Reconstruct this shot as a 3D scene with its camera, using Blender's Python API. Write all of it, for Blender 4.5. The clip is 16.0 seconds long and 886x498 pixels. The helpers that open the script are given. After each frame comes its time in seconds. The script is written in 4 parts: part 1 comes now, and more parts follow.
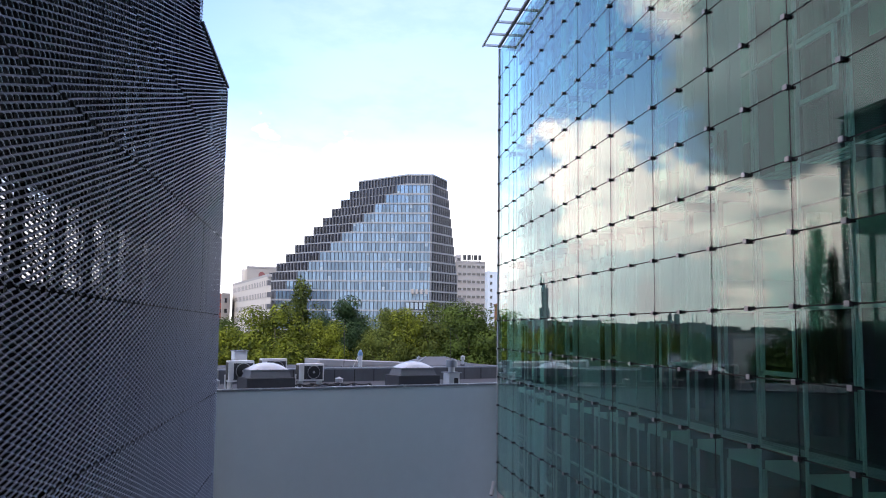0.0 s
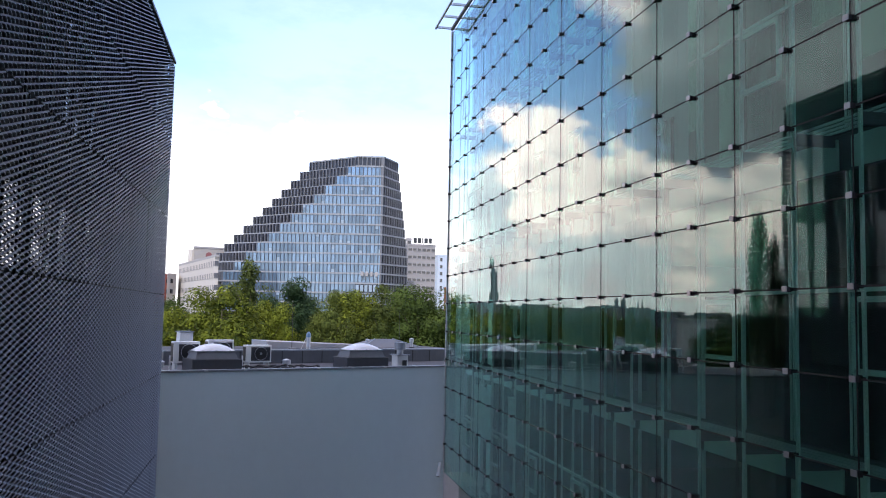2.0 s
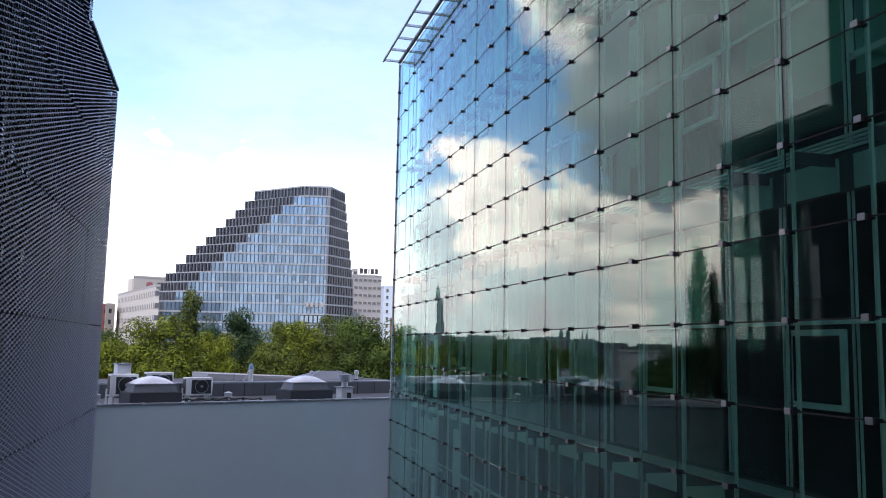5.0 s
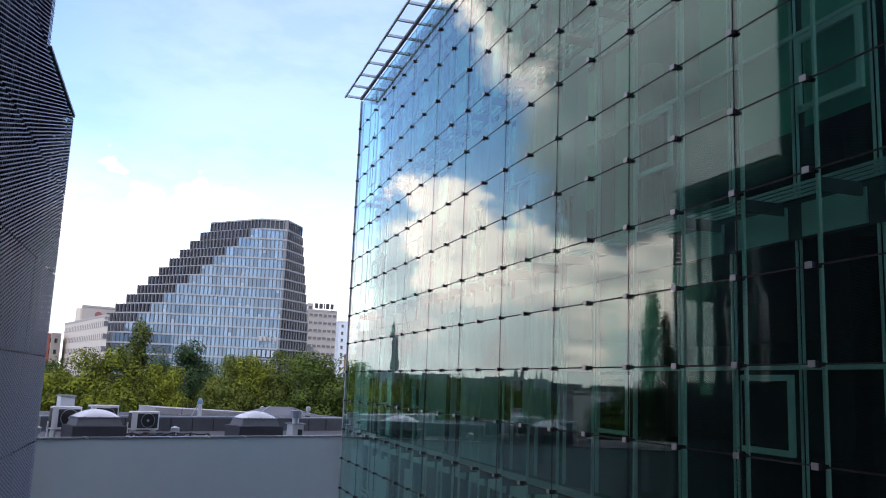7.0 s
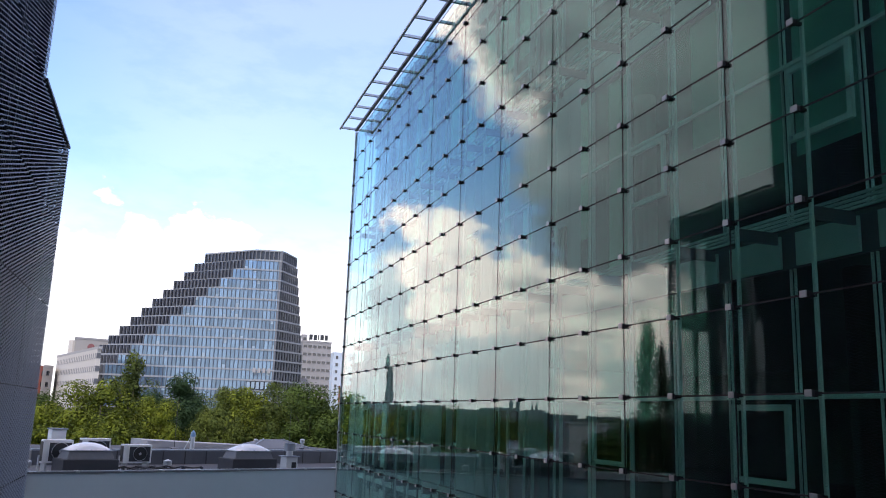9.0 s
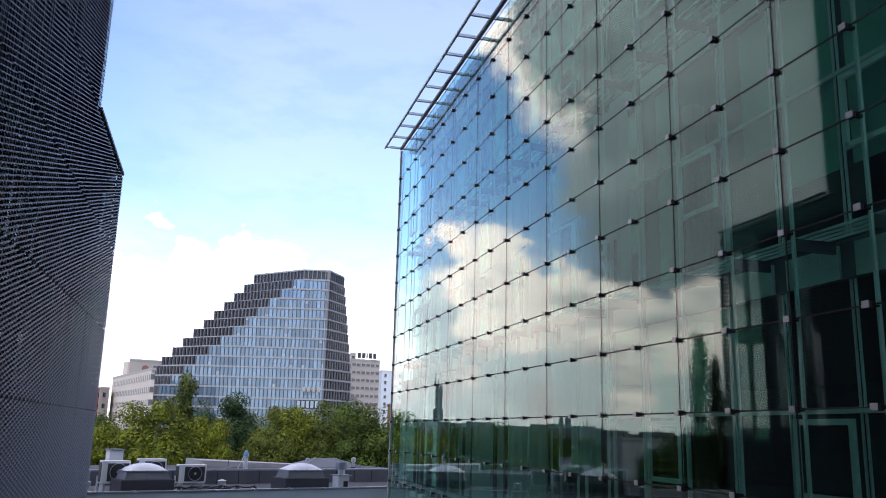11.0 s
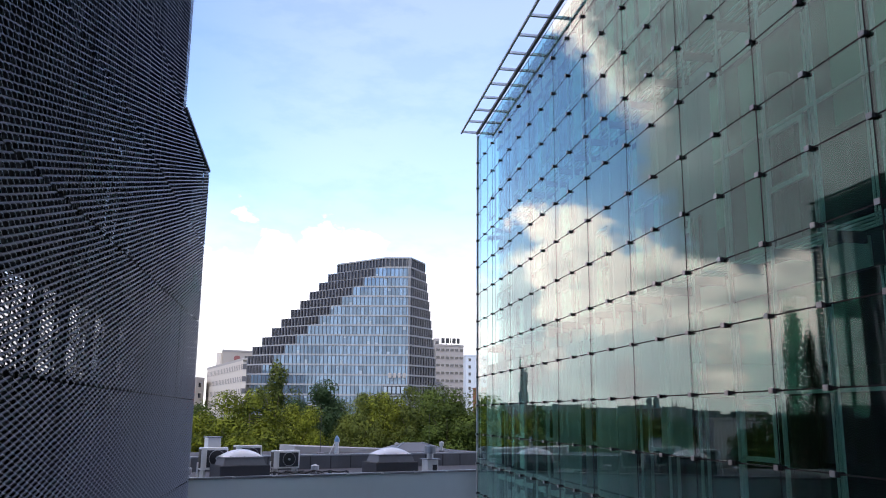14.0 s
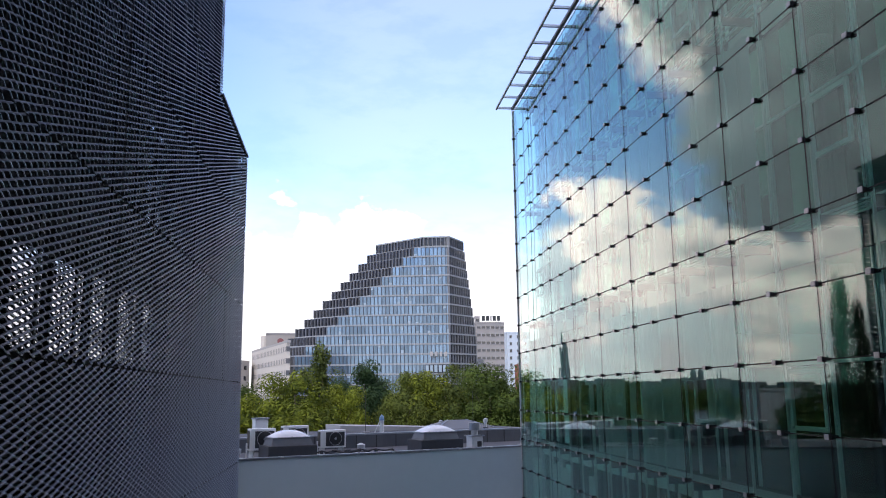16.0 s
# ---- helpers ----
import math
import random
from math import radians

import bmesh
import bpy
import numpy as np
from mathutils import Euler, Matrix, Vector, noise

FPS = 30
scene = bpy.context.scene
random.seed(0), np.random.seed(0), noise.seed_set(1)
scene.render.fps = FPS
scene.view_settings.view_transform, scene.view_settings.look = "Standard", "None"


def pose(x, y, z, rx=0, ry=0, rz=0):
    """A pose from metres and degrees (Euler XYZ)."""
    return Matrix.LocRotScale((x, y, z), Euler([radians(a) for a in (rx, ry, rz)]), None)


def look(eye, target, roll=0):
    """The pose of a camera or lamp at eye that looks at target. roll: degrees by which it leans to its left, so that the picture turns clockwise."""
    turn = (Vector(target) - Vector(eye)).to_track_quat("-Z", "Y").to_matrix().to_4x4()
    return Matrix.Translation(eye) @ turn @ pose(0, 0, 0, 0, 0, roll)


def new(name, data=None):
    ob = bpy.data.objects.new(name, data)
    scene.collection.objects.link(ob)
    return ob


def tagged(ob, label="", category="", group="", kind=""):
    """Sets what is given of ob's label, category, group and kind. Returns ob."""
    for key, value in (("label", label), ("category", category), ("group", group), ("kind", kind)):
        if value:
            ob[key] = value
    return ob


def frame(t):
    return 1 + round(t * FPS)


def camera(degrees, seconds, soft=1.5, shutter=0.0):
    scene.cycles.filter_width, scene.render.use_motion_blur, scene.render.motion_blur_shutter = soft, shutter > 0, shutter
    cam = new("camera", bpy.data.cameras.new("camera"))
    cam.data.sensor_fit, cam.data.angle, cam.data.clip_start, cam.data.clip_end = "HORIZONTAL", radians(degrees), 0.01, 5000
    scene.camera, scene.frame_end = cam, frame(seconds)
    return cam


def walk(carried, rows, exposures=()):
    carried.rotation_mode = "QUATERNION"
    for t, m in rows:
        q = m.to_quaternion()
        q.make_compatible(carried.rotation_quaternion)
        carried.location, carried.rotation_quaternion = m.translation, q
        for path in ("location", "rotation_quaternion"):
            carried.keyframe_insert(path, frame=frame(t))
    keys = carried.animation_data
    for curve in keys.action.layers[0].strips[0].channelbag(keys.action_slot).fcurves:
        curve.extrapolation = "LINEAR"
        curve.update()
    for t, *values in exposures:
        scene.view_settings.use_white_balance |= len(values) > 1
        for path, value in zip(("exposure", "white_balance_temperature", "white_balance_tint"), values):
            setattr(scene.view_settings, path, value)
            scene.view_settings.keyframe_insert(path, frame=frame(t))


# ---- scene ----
cam = camera(56.1, 16.0, soft=1.0)
PATH = [
    (0.0, pose(0.000, 0.000, 10.000, 95.611, -0.668, -8.148)),
    (0.5, pose(0.006, 0.002, 9.991, 95.291, -0.999, -8.942)),
    (1.0, pose(0.004, -0.024, 9.981, 94.987, -1.118, -9.908)),
    (1.5, pose(0.015, -0.011, 9.992, 94.716, -1.084, -10.805)),
    (2.0, pose(0.018, -0.007, 9.984, 94.502, -1.150, -11.614)),
    (2.5, pose(0.024, -0.005, 9.989, 94.381, -1.202, -12.249)),
    (3.0, pose(0.026, -0.007, 9.994, 94.513, -1.169, -12.778)),
    (3.5, pose(0.032, -0.010, 9.995, 94.924, -1.167, -13.341)),
    (4.0, pose(0.030, -0.021, 10.006, 95.463, -1.020, -13.888)),
    (6.5, pose(0.023, -0.032, 10.011, 98.734, -2.050, -17.774)),
    (7.0, pose(0.035, -0.026, 10.013, 99.364, -2.262, -18.452)),
    (7.5, pose(0.037, -0.023, 10.013, 99.881, -2.341, -18.967)),
    (8.0, pose(0.038, -0.017, 10.008, 100.461, -2.327, -19.135)),
    (10.5, pose(0.005, -0.029, 10.015, 102.394, -1.565, -16.633)),
    (11.0, pose(-0.004, 0.002, 10.018, 102.515, -1.489, -15.448)),
    (11.5, pose(-0.012, -0.027, 10.018, 102.438, -1.472, -14.213)),
    (12.0, pose(-0.029, -0.029, 10.022, 102.391, -1.525, -13.208)),
    (12.5, pose(-0.026, -0.016, 10.019, 102.258, -1.553, -12.270)),
    (13.0, pose(-0.032, -0.025, 10.015, 102.064, -1.274, -11.410)),
    (13.5, pose(-0.030, 0.016, 10.013, 101.798, -0.916, -10.509)),
    (14.0, pose(-0.030, -0.022, 10.008, 101.340, -0.533, -9.643)),
    (14.5, pose(-0.034, 0.002, 10.008, 100.965, -0.221, -8.885)),
    (15.0, pose(-0.043, 0.003, 10.008, 100.564, 0.013, -8.165)),
    (15.5, pose(-0.039, -0.002, 10.002, 100.204, 0.344, -7.432)),
    (16.0, pose(-0.055, -0.018, 9.997, 99.853, 0.713, -6.760)),
]
walk(cam, PATH, ((0.0, 1.14), (3.5, 1.14), (7.0, 1.0), (11.0, 0.92), (16.0, 0.94)))

# ---- world, sun and exposure ----
SUN_AZ, SUN_EL = 150.0, 46.0          # degrees to the left of +y, and above the horizon
scene.view_settings.exposure = 1.0
world = bpy.data.worlds.new("sky")
scene.world = world
world.use_nodes = True


def direction(az_left, el):
    a, e = radians(az_left), radians(el)
    return Vector((-math.sin(a) * math.cos(e), math.cos(a) * math.cos(e), math.sin(e)))


class Nodes:
    """Short hands for building a node tree."""

    def __init__(self, tree):
        self.tree = tree
        tree.nodes.clear()

    def add(self, kind, **sets):
        n = self.tree.nodes.new(kind)
        for key, value in sets.items():
            if key in n.inputs:
                n.inputs[key].default_value = value
            else:
                setattr(n, key, value)
        return n

    def link(self, a, b):
        self.tree.links.new(a, b)

    def put(self, socket, value):
        if isinstance(value, bpy.types.NodeSocket):
            self.link(value, socket)
        else:
            socket.default_value = value

    def math(self, op, a, b=0.0, c=0.0, clamp=False):
        n = self.tree.nodes.new("ShaderNodeMath")
        n.operation, n.use_clamp = op, clamp
        for s, v in zip(n.inputs, (a, b, c)):
            self.put(s, v)
        return n.outputs[0]

    def vec(self, op, a, b=(0, 0, 0)):
        n = self.tree.nodes.new("ShaderNodeVectorMath")
        n.operation = op
        self.put(n.inputs[0], a)
        self.put(n.inputs[1], b)
        return n.outputs["Value"] if op in ("DOT_PRODUCT", "LENGTH", "DISTANCE") else n.outputs[0]

    def mix(self, f, a, b):
        n = self.tree.nodes.new("ShaderNodeMix")
        n.data_type = "RGBA"
        for s, v in ((n.inputs[0], f), (n.inputs[6], a), (n.inputs[7], b)):
            self.put(s, v)
        return n.outputs[2]

    def ramp(self, v, lo, hi, a=0.0, b=1.0):
        n = self.tree.nodes.new("ShaderNodeMapRange")
        n.interpolation_type = "SMOOTHSTEP"
        for i, x in enumerate((v, lo, hi, a, b)):
            self.put(n.inputs[i], x)
        return n.outputs[0]

    def noise(self, vector, scale, detail=4.0, rough=0.55):
        n = self.tree.nodes.new("ShaderNodeTexNoise")
        n.inputs["Scale"].default_value, n.inputs["Detail"].default_value = scale, detail
        n.inputs["Roughness"].default_value = rough
        self.put(n.inputs["Vector"], vector)
        return n.outputs["Fac"]


def build_sky():
    k = Nodes(world.node_tree)
    sky = k.add("ShaderNodeTexSky", sky_type="NISHITA", sun_disc=False, sun_elevation=radians(SUN_EL),
                sun_rotation=radians(-SUN_AZ), air_density=1.0, dust_density=0.8, ozone_density=1.6, altitude=80.0)
    way = k.add("ShaderNodeTexCoord").outputs["Generated"]
    flat = k.vec("MULTIPLY", way, (1, 1, 1.7))
    n1 = k.noise(flat, 9.0, 8.0, 0.58)
    n2 = k.noise(k.vec("ADD", flat, (5.2, 1.3, 0.4)), 30.0, 6.0, 0.6)
    edge = k.math("ADD", k.math("MULTIPLY", k.math("SUBTRACT", n1, 0.5), 0.10), k.math("MULTIPLY", k.math("SUBTRACT", n2, 0.5), 0.05))
    up = k.add("ShaderNodeSeparateXYZ")
    k.link(way, up.inputs[0])
    z = up.outputs["Z"]

    def heap(rows):
        mask = None
        for az, el, r in rows:
            d = k.vec("DISTANCE", way, tuple(direction(az, el)))
            m = k.math("SUBTRACT", k.math("ADD", radians(r), edge), d)
            mask = m if mask is None else k.math("MAXIMUM", mask, m)
        return mask

    grey, white = heap(GREY_CLOUDS), heap(WHITE_CLOUDS)
    # haze that whitens towards the horizon, a soft bank of cloud low in the sky, a thin veil above it
    haze = k.ramp(z, 0.33, 0.02, 0.04, 0.76)
    bank = k.ramp(k.math("ADD", z, k.math("MULTIPLY", k.math("SUBTRACT", n1, 0.5), 0.20)), 0.182, 0.156, 0.0, 0.90)
    veil = k.math("MULTIPLY", k.ramp(k.noise(flat, 3.0, 5.0, 0.5), 0.3, 0.8, 0.9, 1.1), k.ramp(up.outputs["X"], -0.22, 0.05, 0.05, 0.20))
    rest = k.math("MULTIPLY", k.ramp(k.noise(flat, 2.2, 6.0, 0.6), 0.47, 0.60), k.ramp(z, 0.58, 0.72))
    tone = k.noise(k.vec("MULTIPLY", way, (1, 1, 2.6)), 9.0, 8.0, 0.62)
    broad = k.noise(k.vec("MULTIPLY", way, (1, 1, 2.0)), 4.0, 5.0, 0.6)
    col = k.vec("MULTIPLY", sky.outputs[0], (SKY_GAIN * 0.82, SKY_GAIN * 0.95, SKY_GAIN * 1.22))
    bright = (CLOUD_HIGH * 1.20, CLOUD_HIGH * 0.96, CLOUD_HIGH * 0.93, 1)
    dull = k.mix(k.ramp(broad, 0.35, 0.65), (CLOUD_LOW * 0.72, CLOUD_LOW * 0.73, CLOUD_LOW * 0.84, 1), (CLOUD_LOW * 1.22, CLOUD_LOW * 1.22, CLOUD_LOW * 1.34, 1))
    col = k.mix(k.math("MAXIMUM", haze, k.math("MAXIMUM", veil, bank)), col, k.mix(k.ramp(tone, 0.36, 0.56), (HAZE * 0.84, HAZE * 0.80, HAZE * 0.86, 1), (HAZE * 1.06, HAZE, HAZE * 1.03, 1)))
    col = k.mix(rest, col, k.mix(k.ramp(tone, 0.35, 0.6), dull, bright))
    # the grey cloud is bright along its thin rim
    col = k.mix(k.ramp(grey, -0.012, 0.026), col, k.mix(k.ramp(k.math("ADD", grey, k.math("MULTIPLY", k.math("SUBTRACT", tone, 0.5), 0.08)), 0.008, 0.045), k.mix(k.ramp(z, 0.30, 0.35), dull, bright), dull))
    body = k.ramp(k.math("ADD", k.math("MULTIPLY", k.math("SUBTRACT", tone, 0.5), 2.8), k.math("MULTIPLY", z, 3.6)), 0.0, 0.62)
    col = k.mix(k.ramp(white, 0.0, 0.02), col, k.mix(body, (CLOUD_LOW * 1.92, CLOUD_LOW * 1.66, CLOUD_LOW * 1.76, 1), bright))
    bg = k.add("ShaderNodeBackground", Strength=SKY_STRENGTH)
    k.link(col, bg.inputs["Color"])
    out = k.add("ShaderNodeOutputWorld")
    k.link(bg.outputs[0], out.inputs[0])


# clouds: degrees left of +y, elevation, radius in degrees
WHITE_CLOUDS = [(16.6, 12.8, 2.3), (18.4, 13.0, 2.3), (16.8, 10.2, 2.6), (18.4, 10.2, 2.6), (14.9, 10.6, 1.5), (14.2, 12.4, 1.2), (21.0, 9.6, 2.4), (23.4, 9.8, 2.4), (18.0, 7.4, 2.6), (21.0, 7.0, 2.4), (25.0, 7.8, 3.0), (28.5, 7.2, 3.2), (32.5, 7.0, 3.4), (12.6, 3.6, 2.6), (16.0, 3.4, 2.4), (22.0, 2.6, 1.8), (28.0, 2.4, 1.8), (18.0, 27.0, 2.0), (4.3, 13.2, 0.9), (-1.3, 12.0, 1.7), (-3.6, 11.6, 1.5), (2.2, 10.6, 1.5), (5.5, 9.8, 1.4)]
GREY_CLOUDS = [(28.8, 17.0, 5.0), (24.6, 26.8, 6.0), (29.6, 13.6, 5.0), (33.0, 20.0, 9.0), (28.5, 29.0, 8.0), (44.0, 26.0, 14.0), (42.0, 46.0, 18.0), (35.0, 12.0, 4.5)]
CLOUD_LOW, CLOUD_HIGH, HAZE, SKY_GAIN, SKY_STRENGTH = 3.4, 11.0, 7.2, 1.25, 0.12
build_sky()
lamp = bpy.data.lights.new("sun", "SUN")
lamp.energy, lamp.angle, lamp.color = 2.0, radians(0.6), (1.0, 0.95, 0.88)
sun = new("sun", lamp)
sun.matrix_world = look(direction(SUN_AZ, SUN_EL) * 400, (0, 0, 0))


# ---- materials ----
def surface(name, colour, rough=0.6, metal=0.0, vary=0.12, grain=8.0, bump=0.0, bump_scale=60.0, stain=None, by_object=0.0, coat=0.0, coat_ior=1.5):
    """A painted, mineral or metal surface: colour varied at two scales, fine relief, wear."""
    m = bpy.data.materials.new(name)
    m.use_nodes = True
    k = Nodes(m.node_tree)
    co = k.add("ShaderNodeTexCoord").outputs["Object"]
    big, fine = k.noise(co, grain * 0.12, 3.0), k.noise(co, grain, 6.0)
    f = k.math("ADD", k.math("MULTIPLY", k.math("SUBTRACT", big, 0.5), 1.3), k.math("SUBTRACT", fine, 0.5))
    if by_object:
        f = k.math("ADD", f, k.math("MULTIPLY", k.math("SUBTRACT", k.add("ShaderNodeObjectInfo").outputs["Random"], 0.5), by_object))
    gain = k.math("ADD", 1.0, k.math("MULTIPLY", f, vary * 2))
    col = k.vec("MULTIPLY", (*colour, ), k.tree.nodes.new("ShaderNodeCombineXYZ").outputs[0])
    comb = col.node.inputs[1].links[0].from_node
    for s in comb.inputs:
        k.link(gain, s)
    if stain:
        amount = k.ramp(k.noise(k.vec("MULTIPLY", co, (1.0, 1.0, 0.25)), 0.7, 5.0, 0.65), 0.5, 0.75)
        col = k.mix(k.math("MULTIPLY", amount, stain[1]), col, (*stain[0], 1))
    b = k.add("ShaderNodeBsdfPrincipled", Metallic=metal)
    k.link(col, b.inputs["Base Color"])
    b.inputs["Coat Weight"].default_value, b.inputs["Coat IOR"].default_value = coat, coat_ior
    k.link(k.math("ADD", rough, k.math("MULTIPLY", f, 0.15), clamp=True), b.inputs["Roughness"])
    if bump:
        n = k.add("ShaderNodeBump", Strength=bump, Distance=0.01)
        k.link(k.noise(co, bump_scale, 5.0), n.inputs["Height"])
        k.link(n.outputs[0], b.inputs["Normal"])
    k.link(b.outputs[0], k.add("ShaderNodeOutputMaterial").inputs[0])
    return m


def pane_glass(name, tint, face_on, wave=0.0, rough=0.0):
    """Clear sheet glass: a tinted view through it, and a mirror image that grows towards grazing angles."""
    m = bpy.data.materials.new(name)
    m.use_nodes = True
    k = Nodes(m.node_tree)
    clear = k.add("ShaderNodeBsdfTransparent", Color=(*tint, 1))
    gloss = k.add("ShaderNodeBsdfGlossy", Roughness=rough, Color=(0.97, 0.975, 0.965, 1))
    g = k.math("POWER", k.add("ShaderNodeLayerWeight", Blend=0.5).outputs["Facing"], 5.0)
    f = k.math("ADD", face_on, k.math("MULTIPLY", g, 1.0 - face_on), clamp=True)
    if wave:
        co = k.add("ShaderNodeTexCoord").outputs["Object"]
        r = k.add("ShaderNodeObjectInfo").outputs["Random"]
        c = k.add("ShaderNodeCombineXYZ")
        k.link(k.math("MULTIPLY", r, 40.0), c.inputs[0])
        n = k.add("ShaderNodeBump", Strength=1.0, Distance=wave)
        k.link(k.noise(k.vec("ADD", k.vec("MULTIPLY", co, (1.0, 1.0, 0.35)), c.outputs[0]), 1.6, 1.0), n.inputs["Height"])
        k.link(n.outputs[0], gloss.inputs["Normal"])
    mix = k.add("ShaderNodeMixShader")
    k.link(f, mix.inputs[0])
    k.link(clear.outputs[0], mix.inputs[1])
    k.link(gloss.outputs[0], mix.inputs[2])
    k.link(mix.outputs[0], k.add("ShaderNodeOutputMaterial").inputs[0])
    return m


M_FACADE = pane_glass("facade_glass", (0.66, 0.88, 0.82), 0.068, wave=0.0007)
M_INNER_GLASS = pane_glass("inner_glass", (0.70, 0.88, 0.82), 0.004)
M_DARK_GLASS = surface("dark_window", (0.012, 0.016, 0.024), rough=0.06, vary=0.1, coat=1.0)
M_MESH = surface("expanded_metal", (0.110, 0.123, 0.160), rough=0.42, metal=0.3, vary=0.12, by_object=0.25)
M_WINDOW = surface("window_glass", (0.34, 0.35, 0.37), rough=0.04, metal=0.85, vary=0.1, coat=1.0, coat_ior=2.4)
M_TEAL = surface("teal_glazing", (0.03, 0.055, 0.075), rough=0.25, vary=0.2, grain=1.5, by_object=0.6)
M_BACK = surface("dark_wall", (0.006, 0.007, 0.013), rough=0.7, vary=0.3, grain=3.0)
M_SLOPE = surface("roof_membrane", (0.40, 0.385, 0.37), rough=0.8, vary=0.10, grain=1.2)
M_STEEL = surface("galvanised_steel", (0.48, 0.50, 0.52), rough=0.45, metal=0.5, vary=0.1)
M_CLAMP = surface("clamp_metal", (0.46, 0.47, 0.48), rough=0.4, metal=0.6, vary=0.12, by_object=0.3)
M_POST = surface("post_paint", (0.78, 0.83, 0.81), rough=0.5, vary=0.06)
M_SEAL = surface("black_seal", (0.012, 0.014, 0.014), rough=0.7)
M_SPANDREL = surface("spandrel_paint", (0.80, 0.86, 0.83), rough=0.5, vary=0.06, grain=2.0)
M_PLINTH = surface("plinth_plaster", (0.62, 0.57, 0.53), rough=0.9, vary=0.10, grain=5.0, bump=0.4, bump_scale=40)
M_UNIT_WHITE = surface("white_enamel", (0.80, 0.80, 0.78), rough=0.45, vary=0.05)
M_CLEAR = pane_glass("clear_glass", (0.93, 0.95, 0.94), 0.03)
M_PANEL = surface("parapet_panel", (0.085, 0.092, 0.105), rough=0.5, vary=0.2, grain=2.0, stain=((0.17, 0.175, 0.185), 0.5))
M_HOTEL = surface("hotel_plaster", (0.42, 0.38, 0.35), rough=0.85, vary=0.06, grain=0.4)
M_HOTEL_WINDOW = surface("hotel_window", (0.07, 0.07, 0.08), rough=0.45, vary=0.3, grain=0.3)
M_ROOM = surface("room_paint", (0.10, 0.115, 0.11), rough=0.8, vary=0.05, grain=1.0)
M_BLIND = surface("blind_fabric", (0.90, 0.91, 0.89), rough=0.8, vary=0.06, by_object=0.3)
M_CARPET = surface("carpet", (0.05, 0.055, 0.06), rough=0.95, vary=0.15)
M_RENDER = surface("grey_render", (0.56, 0.65, 0.675), rough=0.85, vary=0.045, grain=2.5, bump=0.25, bump_scale=90, stain=((0.50, 0.59, 0.62), 0.35))
M_FELT = surface("roof_felt", (0.075, 0.078, 0.085), rough=0.9, vary=0.16, grain=3.0, bump=0.4, stain=((0.12, 0.12, 0.12), 0.5))
M_FLASH = surface("zinc_flashing", (0.26, 0.285, 0.315), rough=0.5, metal=0.3, vary=0.1)
M_DOME = surface("opal_acrylic", (0.80, 0.82, 0.85), rough=0.25, vary=0.05, grain=4.0)
M_CURB = surface("curb_felt", (0.045, 0.048, 0.055), rough=0.85, vary=0.2)
M_CURB_PALE = surface("curb_paint", (0.15, 0.16, 0.175), rough=0.7, vary=0.15)
M_AC = surface("unit_paint", (0.62, 0.63, 0.62), rough=0.55, vary=0.07)
M_GRILLE = surface("black_grille", (0.02, 0.021, 0.023), rough=0.5)
M_BLUE = surface("blue_plastic", (0.16, 0.27, 0.40), rough=0.4)
M_BARK = surface("bark", (0.07, 0.055, 0.04), rough=0.95, vary=0.3)
M_GROUND = surface("park_ground", (0.07, 0.085, 0.045), rough=0.95, vary=0.25, grain=0.3, stain=((0.16, 0.15, 0.13), 0.7))
M_ASPHALT = surface("asphalt", (0.055, 0.056, 0.06), rough=0.9, vary=0.2, grain=1.5)
M_WHITE = surface("pale_plaster", (0.40, 0.365, 0.335), rough=0.85, vary=0.05, grain=0.4)
M_BEIGE = surface("beige_plaster", (0.31, 0.285, 0.265), rough=0.85, vary=0.06, grain=0.3)
M_CONCRETE = surface("grey_panel", (0.27, 0.255, 0.255), rough=0.85, vary=0.06, grain=0.3)
M_BRICK = surface("red_brick", (0.24, 0.07, 0.05), rough=0.9, vary=0.15, grain=0.5)
# distance haze put into the wall colour of the far block
M_HAZE_BLUE = surface("hazed_plaster", (0.42, 0.46, 0.52), rough=0.9, vary=0.05, grain=0.3)
M_TOWER_FRAME = surface("tower_concrete", (0.19, 0.195, 0.208), rough=0.6, vary=0.08, grain=0.3)
M_TOWER_MULLION = surface("tower_mullion", (0.035, 0.045, 0.065), rough=0.5, vary=0.08, grain=0.3)
M_TOWER_FIN = surface("tower_fin", (0.11, 0.112, 0.125), rough=0.6, vary=0.08, grain=0.3)
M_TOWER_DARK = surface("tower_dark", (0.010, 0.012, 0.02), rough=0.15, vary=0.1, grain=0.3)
M_TOWER_GLASS = surface("tower_glass", (0.150, 0.222, 0.305), rough=0.05, metal=0.55, vary=0.24, grain=0.5, by_object=1.2)
M_TOWER_PALE = surface("tower_pale", (0.20, 0.26, 0.32), rough=0.3, vary=0.15, grain=0.5, by_object=0.8, coat=0.5)
M_RED = surface("red_paint", (0.16, 0.05, 0.05), rough=0.5)
M_FAR = surface("far_town", (0.075, 0.085, 0.09), rough=0.9, vary=0.2, grain=0.05)


